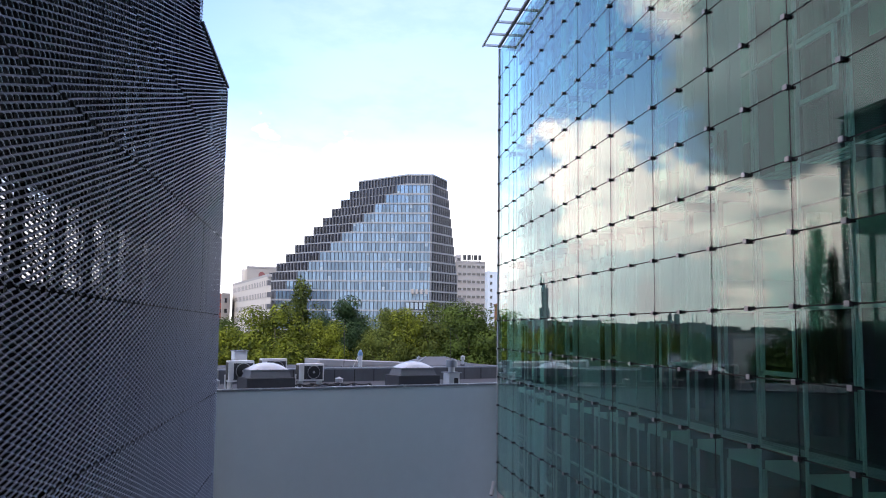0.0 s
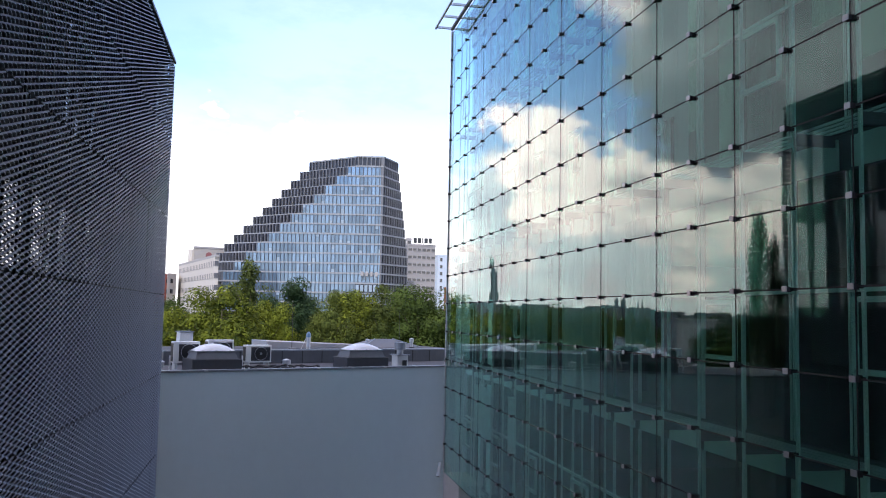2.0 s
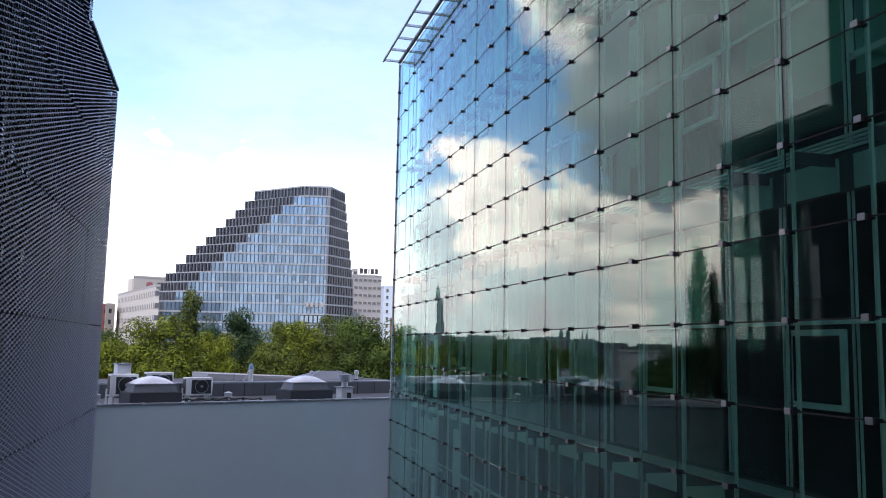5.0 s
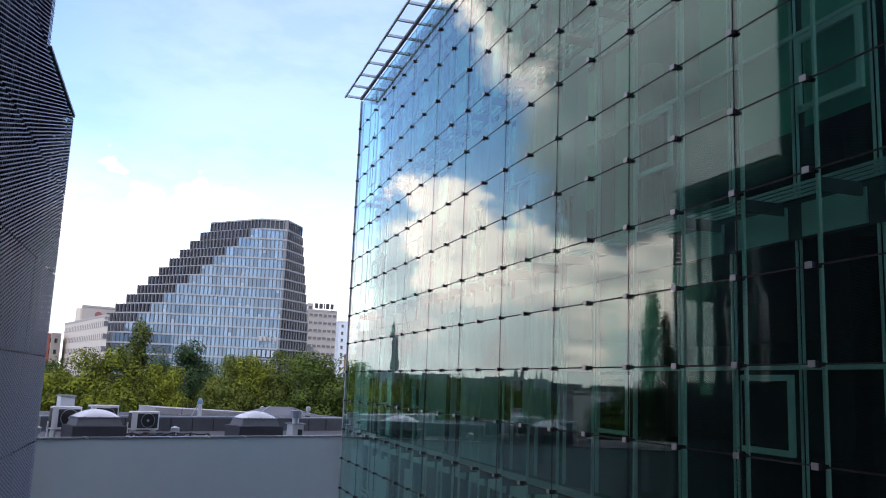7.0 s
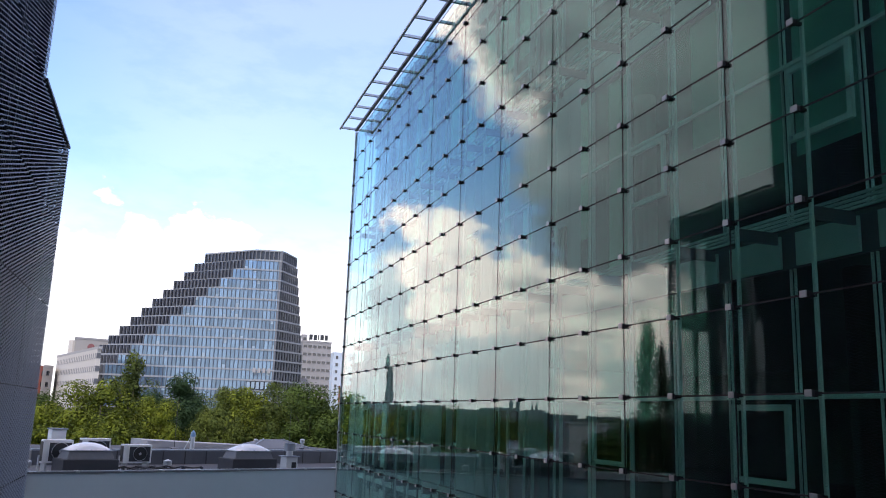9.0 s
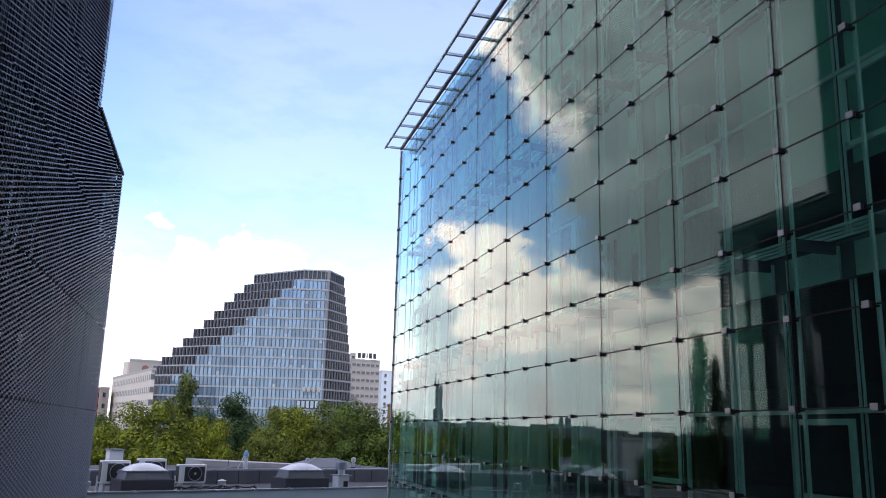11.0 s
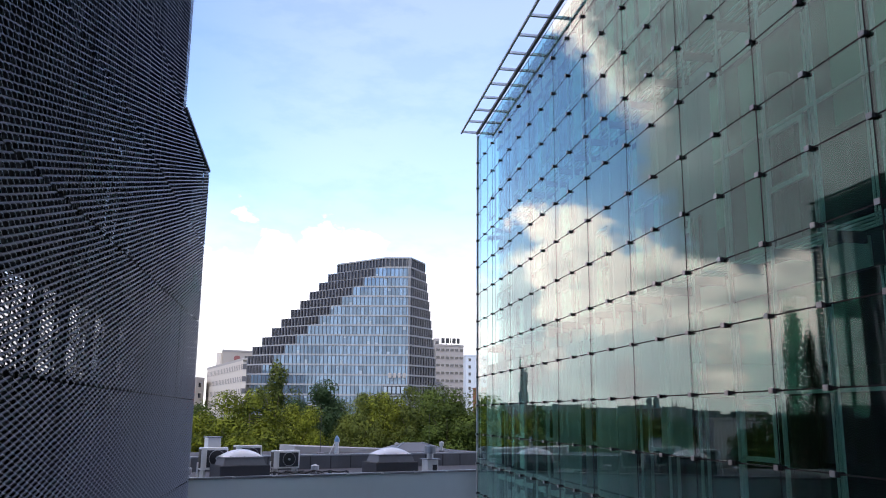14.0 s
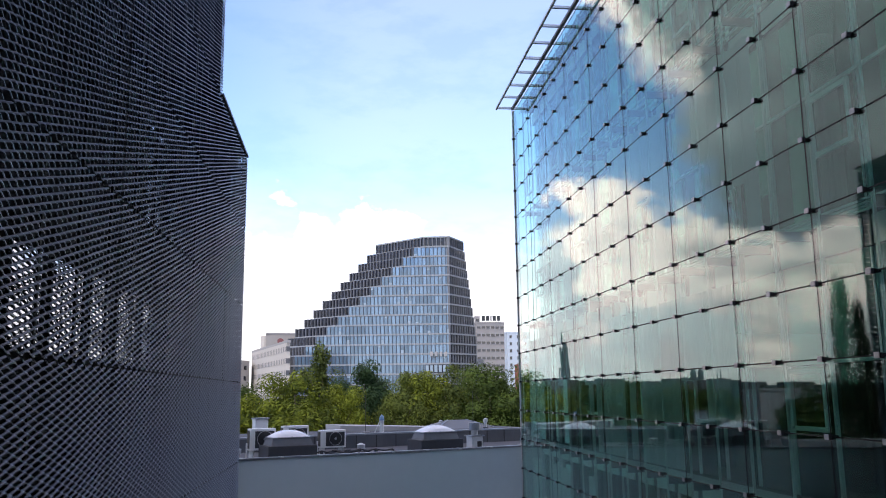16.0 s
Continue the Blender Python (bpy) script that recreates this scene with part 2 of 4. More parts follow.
def leaf(name, colour, yellow):
    m = bpy.data.materials.new(name)
    m.use_nodes = True
    k = Nodes(m.node_tree)
    geo, ob = k.add("ShaderNodeNewGeometry"), k.add("ShaderNodeObjectInfo")
    clump = k.ramp(k.noise(k.add("ShaderNodeTexCoord").outputs["Object"], 0.75, 3.0), 0.34, 0.66)
    f = k.math("ADD", k.math("MULTIPLY", geo.outputs["Random Per Island"], 0.22), k.math("ADD", k.math("MULTIPLY", clump, 0.48), k.math("MULTIPLY", ob.outputs["Random"], 0.30)))
    col = k.mix(f, (*colour, 1), (*yellow, 1))
    d, t = k.add("ShaderNodeBsdfPrincipled", Roughness=0.75), k.add("ShaderNodeBsdfTranslucent")
    d.inputs["Specular IOR Level"].default_value = 0.2
    k.link(col, d.inputs["Base Color"])
    k.link(col, t.inputs["Color"])
    mix = k.add("ShaderNodeMixShader")
    mix.inputs[0].default_value = 0.22
    k.link(d.outputs[0], mix.inputs[1])
    k.link(t.outputs[0], mix.inputs[2])
    k.link(mix.outputs[0], k.add("ShaderNodeOutputMaterial").inputs[0])
    return m


M_LEAF = {"lime": leaf("leaf_lime", (0.016, 0.030, 0.004), (0.21, 0.235, 0.018)),
          "green": leaf("leaf_green", (0.006, 0.016, 0.004), (0.080, 0.115, 0.016)),
          "dark": leaf("leaf_dark", (0.012, 0.03, 0.012), (0.03, 0.055, 0.018)),
          "sombre": leaf("leaf_sombre", (0.006, 0.013, 0.007), (0.014, 0.024, 0.010)),
          "olive": leaf("leaf_olive", (0.016, 0.028, 0.006), (0.13, 0.155, 0.026))}


# ---- helpers for meshes ----
def bake(bm, name):
    me = bpy.data.meshes.new(name)
    bm.to_mesh(me)
    bm.free()
    return me


def part(name, bm, material, parent, label=""):
    me = bm if isinstance(bm, bpy.types.Mesh) else bake(bm, name)
    if not me.materials:
        me.materials.append(material)
    ob = new(name, me)
    ob.parent = parent
    if label:
        ob["label"] = label
    return ob


def thing(name, m, label, category, group="", kind=""):
    ob = new(name)
    ob.empty_display_size = 0.2
    ob.matrix_world = m
    return tagged(ob, label, category, group, kind)


def setting(name, bm, material, label, category="", m=None):
    me = bake(bm, name)
    me.materials.append(material)
    ob = new(name, me)
    if m:
        ob.matrix_world = m
    return tagged(ob, label, category, "", "structure")


def box(bm, x0, y0, z0, x1, y1, z1, bevel=0.0):
    r = bmesh.ops.create_cube(bm, size=1.0, matrix=Matrix.Translation(((x0 + x1) / 2, (y0 + y1) / 2, (z0 + z1) / 2))
                              @ Matrix.Diagonal((abs(x1 - x0), abs(y1 - y0), abs(z1 - z0), 1)))
    if bevel:
        edges = list({e for v in r["verts"] for e in v.link_edges})
        bmesh.ops.bevel(bm, geom=edges, offset=bevel, segments=1, affect="EDGES")
    return bm


def boxes(*rows, bevel=0.0):
    bm = bmesh.new()
    for r in rows:
        box(bm, *r, bevel=bevel)
    return bm


def rod(bm, a, b, r, n=8, r2=None):
    a, b = Vector(a), Vector(b)
    q = (b - a).to_track_quat("Z", "Y").to_matrix().to_4x4()
    bmesh.ops.create_cone(bm, cap_ends=True, segments=n, radius1=r, radius2=r if r2 is None else r2, depth=(b - a).length,
                          matrix=Matrix.Translation((a + b) / 2) @ q)
    return bm


def prism(bm, ring, z0, z1):
    lo, hi = [bm.verts.new((x, y, z0)) for x, y in ring], [bm.verts.new((x, y, z1)) for x, y in ring]
    n = len(ring)
    bm.faces.new(lo[::-1])
    bm.faces.new(hi)
    for i in range(n):
        bm.faces.new((lo[i], lo[(i + 1) % n], hi[(i + 1) % n], hi[i]))
    return bm


# ---- ground ----
g = bmesh.new()
bmesh.ops.create_grid(g, x_segments=8, y_segments=8, size=3000)
setting("ground", g, M_GROUND, "park ground of grass and paths round the buildings", "ground")
setting("road", boxes((-3.5, -30, 0.0, 6.0, 27, 0.03)), M_ASPHALT, "dark asphalt lane between the two buildings", "road")

# ---- glass office building ----
GX, GY, GW, GZ = 6.234, 10.364, 1.197, 10.379     # glass plane, column 0, column spacing, row 0
LOW, TOP = -6, 10
office = thing("glass_office_building", pose(0, 0, 0), "office building with point-fixed mirror-like green glass skin", "building")


def col(j):
    return GY + GW * j


def row(r):
    return GZ + r


pane_mesh = bake(boxes((0.0, 0.012, 0.010, 0.016, 2 * GW - 0.012, 0.990)), "pane")
pane_mesh.materials.append(M_FACADE)
rng = random.Random(4)
# each pane is two posts wide; the panes of one bay lean almost alike
for j in range(-6, 16, 2):
    yaw = rng.gauss(0, 0.05)
    for r in range(LOW, TOP):
        p = new("pane", pane_mesh)
        p.parent = office
        p.visible_shadow = False
        p.matrix_world = Matrix.Translation((GX, col(j), row(r))) @ pose(0, 0, 0, 0, rng.gauss(0, 0.05), yaw + rng.gauss(0, 0.03))
rest = bmesh.new()
for j in range(-10, -6, 2):
    for r in range(LOW, TOP):
        box(rest, GX, col(j) + 0.012, row(r) + 0.01, GX + 0.016, col(j + 2) - 0.012, row(r) + 0.99)
rest = tagged(part("pane_rest", rest, M_FACADE, office), kind="stuff")
rest.visible_shadow = False
# clamp: pale cap on a dark body, a black gasket behind it and a stem to the post
clamp = bmesh.new()
box(clamp, -0.050, -0.040, -0.030, -0.004, 0.040, 0.030)
box(clamp, -0.006, -0.070, -0.038, -0.002, 0.044, 0.020)
box(clamp, -0.004, -0.02, -0.02, 0.10, 0.02, 0.02)
clamp_mesh = bake(clamp, "clamp")
clamp_mesh.materials.append(M_SEAL)
cap_mesh = bake(boxes((-0.062, -0.050, -0.036, -0.0505, 0.050, 0.036), bevel=0.003), "cap")
cap_mesh.materials.append(M_CLAMP)
for j in range(-3, 17):
    for r in range(LOW + 1, TOP):
        c = new("clamp", clamp_mesh)
        c.parent = office
        c.matrix_world = Matrix.Translation((GX, col(j), row(r)))
        q = new("cap", cap_mesh)
        q.parent = c
        q.matrix_world = c.matrix_world
for j in range(-10, 17, 2):
    part("upright_joint", boxes((GX + 0.003, col(j) - 0.009, row(LOW), GX + 0.013, col(j) + 0.009, row(TOP))), M_SEAL, office)
for j in range(-10, 17):
    part("post", boxes((GX + 0.09, col(j) - 0.018, row(LOW), GX + 0.125, col(j) + 0.018, row(TOP))), M_POST, office)
for r in range(LOW, TOP + 1):
    part("joint", boxes((GX + 0.002, col(-10), row(r) - 0.009, GX + 0.015, col(16), row(r) + 0.009)), M_SEAL, office)
part("corner_trim", boxes((GX - 0.035, col(16) + 0.005, row(LOW) + 0.002, GX + 0.06, col(16) + 0.05, row(TOP) + 0.1)), M_AC, office)
# inner skin and floors
IX = GX + 0.72
END = col(16) - 0.1
for r in (-6, -2, 2, 6, 10):
    z = row(r)
    part("floor_slab", boxes((IX + 0.06, col(-10), z - 0.35, IX + 14, END, z - 0.02)), M_ROOM, office)
    part("slab_edge", boxes((IX - 0.005, col(-10), z - 0.50, IX + 0.055, END, z - 0.08)), M_TOWER_FIN, office)
    for j in range(-10, 16):
        part("spandrel", boxes((IX - 0.04, col(j) - 0.04, z - 0.49, IX - 0.008, col(j + 1) - 0.30, z - 0.10)), M_SPANDREL, office)
        part("bracket", boxes((GX + 0.130, col(j) - 0.02, z - 0.20, IX - 0.045, col(j) + 0.02, z - 0.055)), M_TOWER_FIN, office)
    for q in range(4):
        part("walkway_bar", boxes((GX + 0.20 + 0.13 * q, col(-10), z - 0.05, GX + 0.225 + 0.13 * q, END, z - 0.02)), M_STEEL, office)
    if r < 10:
        part("carpet", boxes((IX + 0.06, col(-10), z - 0.016, IX + 14, END, z)), M_CARPET, office)
        part("transom", boxes((IX - 0.015, col(-10), z + 1.98, IX + 0.03, END, z + 2.03)), M_POST, office)
        for j in range(-8, 16):
            y = col(j) - 0.17
            for dy in (-0.035, 0.035):
                part("mullion", boxes((IX + 0.010, y + dy - 0.010, z, IX + 0.038, y + dy + 0.010, z + 3.49)), M_POST, office)
        part("inner_pane", boxes((IX + 0.04, col(-10), z + 0.01, IX + 0.05, END, z + 3.49)), M_INNER_GLASS, office).visible_shadow = False
        for j in range(-6, 16, 4):
            part("column", rod(bmesh.new(), (IX + 1.2, col(j), z), (IX + 1.2, col(j), z + 3.64), 0.2, 14), M_CARPET, office)
part("back_wall", boxes((IX + 14, col(-10), 0, IX + 14.2, END, row(10) - 0.02)), M_ROOM, office)
part("end_wall", boxes((IX + 0.1, END, 0, IX + 14.2, END + 0.08, row(10) - 0.02)), M_ROOM, office)
part("base_wall", boxes((GX, col(-10), 0, IX + 14.2, col(14) - 0.03, row(-6) - 0.46)), M_RENDER, office)
part("end_plinth", boxes((GX - 0.004, col(14) - 0.024, 0, IX + 14.2, col(16) + 0.05, row(-6) - 0.002)), M_PLINTH, office, "rough pale plaster plinth")
part("roof", boxes((GX + 0.3, col(-10), row(10) + 0.0, IX + 14.2, END, row(10) + 0.25)), M_FELT, office)
part("near_wing", boxes((GX, -18, 0, IX + 14.2, col(-10) - 0.02, row(10) + 0.25)), M_RENDER, office)
blind_mesh = bake(boxes((0, -0.055, 0.0, 0.006, 0.055, 1.0)), "blind_slat")
blind_mesh.materials.append(M_BLIND)
rb = random.Random(9)
for z, j0, j1, share in ((row(-2), 2.6, 9.5, 0.85), (row(-2), 9.5, 15, 0.4), (row(2), 1.6, 7.5, 0.8), (row(2), 7.5, 13, 0.5), (row(-6), 8, 16, 0.3)):
    y = col(j0)
    while y < col(j1):
        run = rb.randint(2, 9)
        if rb.random() < share:
            drop = rb.choice((3.3, 3.3, 2.4, 1.6))
            for q in range(run):
                b = new("blind_slat", blind_mesh)
                b.parent = office
                b.matrix_world = pose(GX + 0.27, y + q * 0.13, z + 3.4 - drop, 0, 0, rb.uniform(20, 60)) @ Matrix.Diagonal((1, 1, drop, 1))
        y += run * 0.13 + 0.1
# fabric shades drawn behind the inner windows
for z, j0, j1, share in ((row(2), -4, 10, 0.75), (row(6), -6, 12, 0.8)):
    for j in range(j0, j1):
        if rb.random() < share:
            drop = rb.choice((3.4, 3.4, 2.6, 1.9))
            part("fabric_shade", boxes((IX + 0.07, col(j) - 0.10, z + 3.45 - drop, IX + 0.078, col(j + 1) - 0.28 - rb.choice((0.0, 0.0, 0.35)), z + 3.45)), M_BLIND, office)
for y0, y1, top in ((25.5, 26.0, 0.1), (26.7, 27.05, 0.0)):
    for r in (-6, -2):
        part("curtain", boxes((IX - 0.10, y0, row(r) + 0.05, IX - 0.07, y1, row(min(r + 3.4, top)))), M_BLIND, office, "pale drawn curtain")
# an open casement
def casement(y, z, x):
    c = part("casement", boxes((x, y, z, x + 0.05, y + 1.0, z + 0.07), (x, y, z + 0.86, x + 0.05, y + 1.0, z + 0.93),
                               (x, y, z + 0.07, x + 0.05, y + 0.07, z + 0.86), (x, y + 0.93, z + 0.07, x + 0.05, y + 1.0, z + 0.86)), M_POST, office)
    part("handle", boxes((x - 0.03, y + 0.9, z + 0.02, x - 0.002, y + 0.93, z + 0.06)), M_STEEL, c)


for j in range(-9, 16, 3):
    casement(col(j + 1) - 0.10 + 0.0, row(-2) + 0.99, IX - 0.08)
    casement(col(j) - 0.10, row(2) + 0.99, IX - 0.08)
    casement(col(j + 1) - 0.10, row(6) + 0.99, IX - 0.08)
    casement(col(j) - 0.10, row(-6) + 0.99, IX - 0.08)
# ladder frame along the roof edge
RZ = 20.6
part("outer_rail", boxes((5.60, col(-10), RZ - 0.04, 5.66, 29.70, RZ + 0.02)), M_STEEL, office)
part("middle_rail", boxes((6.20, col(-10), RZ - 0.04, 6.29, 29.68, RZ + 0.05)), M_TOWER_FRAME, office)
part("inner_rail", boxes((6.83, col(-10), RZ - 0.04, 6.91, 29.68, RZ + 0.05)), M_TOWER_FRAME, office)
for j in range(-10, 17):
    part("rung", boxes((5.662, col(j) - 0.03 + 0.1, RZ - 0.015, 6.91, col(j) + 0.04 + 0.1, RZ + 0.06)), M_STEEL, office)

# ---- dark mesh-clad building ----
MX, MY, MTOP, UY = -2.73, 22.6, 16.4, 17.75
dark = thing("mesh_clad_building", pose(0, 0, 0), "dark building clad in folded expanded metal mesh panels", "building")
PW, PH = 1.13, 2.02


def mesh_panel():
    """One panel of raised expanded metal: bonds that lean outwards at the foot, joined by sloping strands."""
    verts, faces = [], []
    cols, lines = 8, 50
    hy, hz, bond, th = PW / cols, PH / (lines + 0.7), 0.026, 0.012
    w, lean = 0.0190, radians(52)
    tx, tz = -math.sin(lean) * w, math.cos(lean) * w

    def bar(y0, z0, s0, y1, z1, s1, width):
        """A flat bar between two cross lines; s is where the bar's foot lies across the bond."""
        b = len(verts)
        for y, z, s in ((y0, z0, s0), (y1, z1, s1)):
            for q in (s, s + width):
                for k in (0, 1):
                    verts.append((tx * q, min(max(y, 0.0), PW), z + tz * q + th * k))
        faces.extend([(b, b + 2, b + 6, b + 4), (b + 1, b + 5, b + 7, b + 3), (b, b + 4, b + 5, b + 1), (b + 2, b + 3, b + 7, b + 6)])

    for r in range(lines + 1):
        z = (r + 0.5) * hz
        for c in range(cols + 1):
            if (c + r) % 2:
                continue
            y = c * hy
            if r < lines:
                bar(y - bond, z, -1, y + bond, z, -1, 2)
            if r > 0:
                if c < cols:
                    bar(y + bond, z, -1, y + hy - bond, z - hz, 0, 1)
                if c > 0:
                    bar(y - bond, z, -1, y - hy + bond, z - hz, 0, 1)
    me = bpy.data.meshes.new("mesh_panel")
    me.from_pydata(verts, [], faces)
    me.materials.append(M_MESH)
    return me


panel = mesh_panel()
for iz in range(-2, 10):
    z = 8.32 + iz * PH
    if z < 3.0 or z > 26:
        continue
    for iy in range(0, 20):
        y1 = (UY if z > MTOP - 0.3 else MY) - iy * PW
        if y1 < 0.0:
            continue
        p = new("mesh_panel", panel)
        p.parent = dark
        p.matrix_world = pose(MX + rng.uniform(-0.003, 0.003), y1 - PW, z, 0, rng.uniform(-0.12, 0.12), (0.26 if iy % 2 else -0.26) + rng.uniform(-0.1, 0.1)) @ Matrix.Diagonal((1, 0.997, 1, 1))
for k in range(0, 21):
    part("upright", boxes((MX - 0.125, MY - k * PW - 0.03, 2, MX - 0.10, MY - k * PW + 0.03, MTOP if k < 5 else 27)), M_GRILLE, dark)
WX = MX - 0.27
CY = 20.95
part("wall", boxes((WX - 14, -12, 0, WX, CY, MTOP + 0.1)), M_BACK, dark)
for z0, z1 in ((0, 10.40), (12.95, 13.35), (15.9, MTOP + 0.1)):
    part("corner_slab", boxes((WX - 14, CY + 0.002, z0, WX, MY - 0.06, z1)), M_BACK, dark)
for z0, z1 in ((10.402, 12.948), (13.352, 15.898)):
    part("corner_post", boxes((WX - 0.08, MY - 0.14, z0, WX - 0.01, MY - 0.07, z1)), M_GRILLE, dark)
    part("window_post", boxes((WX - 0.08, CY + 0.62, z0, WX - 0.01, CY + 0.70, z1)), M_GRILLE, dark)
    part("corner_pane", boxes((WX - 0.05, CY + 0.01, z0, WX - 0.04, MY - 0.15, z1)), M_CLEAR, dark)
    part("end_pane", boxes((WX - 5, MY - 0.12, z0, WX - 0.09, MY - 0.11, z1)), M_CLEAR, dark)
    part("end_wall", boxes((WX - 14, MY - 0.2, z0, WX - 5.01, MY - 0.06, z1)), M_BACK, dark)
end_grille = bmesh.new()
for k in range(int((MTOP - 8.5) / 0.14)):
    box(end_grille, WX + 0.01, MY - 0.05, 8.5 + k * 0.14, MX - 0.02, MY - 0.03, 8.5 + k * 0.14 + 0.095)
box(end_grille, WX + 0.01, MY - 0.05, 0, MX - 0.02, MY - 0.03, 8.49)
tagged(part("end_grille", end_grille, M_GRILLE, dark), kind="stuff")
# raised unseen to 44 m, above the mesh, to keep sun off the glass facade
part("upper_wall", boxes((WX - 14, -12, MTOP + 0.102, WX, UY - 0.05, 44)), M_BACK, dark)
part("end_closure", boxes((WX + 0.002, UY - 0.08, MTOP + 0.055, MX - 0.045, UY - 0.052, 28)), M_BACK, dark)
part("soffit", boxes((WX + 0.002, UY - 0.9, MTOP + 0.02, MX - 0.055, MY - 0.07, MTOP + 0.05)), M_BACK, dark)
for y0, y1, z1 in ((6.3, 7.3, 11.4), (7.55, 8.38, 11.4), (8.62, 8.97, 11.4), (9.04, 9.73, 11.4), (10.03, 10.74, 11.4), (11.23, 11.58, 11.4), (11.67, 12.1, 11.4), (12.55, 13.16, 11.4), (14.01, 14.5, 11.4),
                   (18.6, 18.95, 12.9), (19.3, 19.6, 12.9), (20.0, 20.35, 12.9)):
    part("window", boxes((WX + 0.004, y0, 10.45, WX + 0.03, y1, z1)), M_WINDOW, dark)
for k in range(11):
    part("glazing", boxes((WX + 0.004, 3.6 + 1.28 * k, 14.5, WX + 0.025, 4.45 + 1.28 * k, 16.3 if 4.45 + 1.28 * k > UY - 0.2 else 27)), M_TEAL, dark, "dark teal glazing strip")
for k, (y0, y1) in enumerate(((11.8, 12.0), (12.5, 12.7), (13.1, 13.3), (13.9, 14.4), (18.9, 19.2), (19.9, 20.2))):
    part("slit_window", boxes((WX + 0.004, y0, 12.55, WX + 0.03, y1, 14.2)), M_WINDOW, dark)
part("coping", boxes((MX - 0.05, UY, MTOP + 0.06, MX + 0.04, MY, MTOP + 0.12)), M_GRILLE, dark)

# ---- low grey building ----
RA = math.degrees(math.atan2(3.9, 10.0))
ROOF = pose(-3.3, 28.2, 0, 0, 0, RA)        # local x along the front wall, y into the roof
low = thing("low_building", ROOF, "low flat-roofed building with smooth grey rendered wall", "building")
part("wall", boxes((-40, 0, 0, 16, 0.3, 7.93)), M_RENDER, low)
part("coping", boxes((-40, -0.03, 7.934, 16, 0.22, 8.0)), M_FLASH, low)
part("roof", boxes((-40, 0.31, 7.0, 16, 9.0, 7.78)), M_FELT, low)
part("parapet", boxes((1.5, 6.0, 7.785, 16, 6.3, 8.30)), M_PANEL, low)
for k in range(2, 18):
    part("parapet_joint", boxes((k * 0.92 - 0.018, 5.985, 7.785, k * 0.92 + 0.018, 5.998, 8.30)), M_GRILLE, low)
part("parapet_cap", boxes((1.5, 6.0, 8.304, 16, 6.32, 8.36)), M_FLASH, low)
part("far_roof", boxes((1.5, 6.36, 7.0, 16, 11, 8.3)), M_FELT, low)


bm = bmesh.new()
lo = [bm.verts.new(v) for v in ((6.9, 9.0, 8.302), (12.0, 9.0, 8.302), (12.0, 11.0, 8.302), (6.9, 11.0, 8.302))]
hi = [bm.verts.new(v) for v in ((6.9, 9.0, 8.60), (12.0, 9.0, 8.40), (12.0, 11.0, 8.40), (6.9, 11.0, 8.62))]
bm.faces.new(lo[::-1]), bm.faces.new(hi)
for i in range(4):
    bm.faces.new((lo[i], lo[(i + 1) % 4], hi[(i + 1) % 4], hi[i]))
part("sloped_roof", bm, M_SLOPE, low, "pale sloping roof area")


def frustum(a, b, z0, z1):
    """A four-sided block that narrows upwards: half sizes (x, y) below and above."""
    bm = bmesh.new()
    v0 = [bm.verts.new((sx * a[0], sy * a[1], z0)) for sx, sy in ((-1, -1), (1, -1), (1, 1), (-1, 1))]
    v1 = [bm.verts.new((sx * b[0], sy * b[1], z1)) for sx, sy in ((-1, -1), (1, -1), (1, 1), (-1, 1))]
    bm.faces.new(v0[::-1]), bm.faces.new(v1)
    for i in range(4):
        bm.faces.new((v0[i], v0[(i + 1) % 4], v1[(i + 1) % 4], v1[i]))
    return bm


def skylight(x, y, half):
    t = thing("skylight", ROOF @ pose(x, y, 7.78), "white domed skylight on a dark felt-covered curb", "skylight", "skylights on the roof")
    part("curb", boxes((-half, -0.6, 0, half, 0.62, 0.53), bevel=0.02), M_CURB, t)
    part("frame", frustum((half - 0.12, 0.5), (half - 0.2, 0.42), 0.535, 0.77), M_CURB_PALE, t)
    part("rim", boxes((-half + 0.17, -0.45, 0.772, half - 0.17, 0.45, 0.81), bevel=0.01), M_FLASH, t)
    bm = bmesh.new()
    n, w, d = 14, half - 0.19, 0.43
    grid = [[bm.verts.new((-w + 2 * w * i / n, -d + 2 * d * k / n,
                           0.812 + 0.23 * (max(0, 1 - (2 * i / n - 1) ** 2) * max(0, 1 - (2 * k / n - 1) ** 2)) ** 0.7)) for k in range(n + 1)] for i in range(n + 1)]
    for i in range(n):
        for k in range(n):
            bm.faces.new((grid[i][k], grid[i + 1][k], grid[i + 1][k + 1], grid[i][k + 1])).smooth = True
    bmesh.ops.recalc_face_normals(bm, faces=bm.faces)
    part("dome", bm, M_DOME, t, "white opal acrylic dome")
    for sx in (-0.7, 0.0, 0.7):
        part("bolt", rod(bmesh.new(), (sx * w, -0.44, 0.81), (sx * w, -0.44, 0.835), 0.02, 6), M_STEEL, t)


skylight(1.9, 1.1, 0.86)
skylight(7.65, 1.1, 0.88)


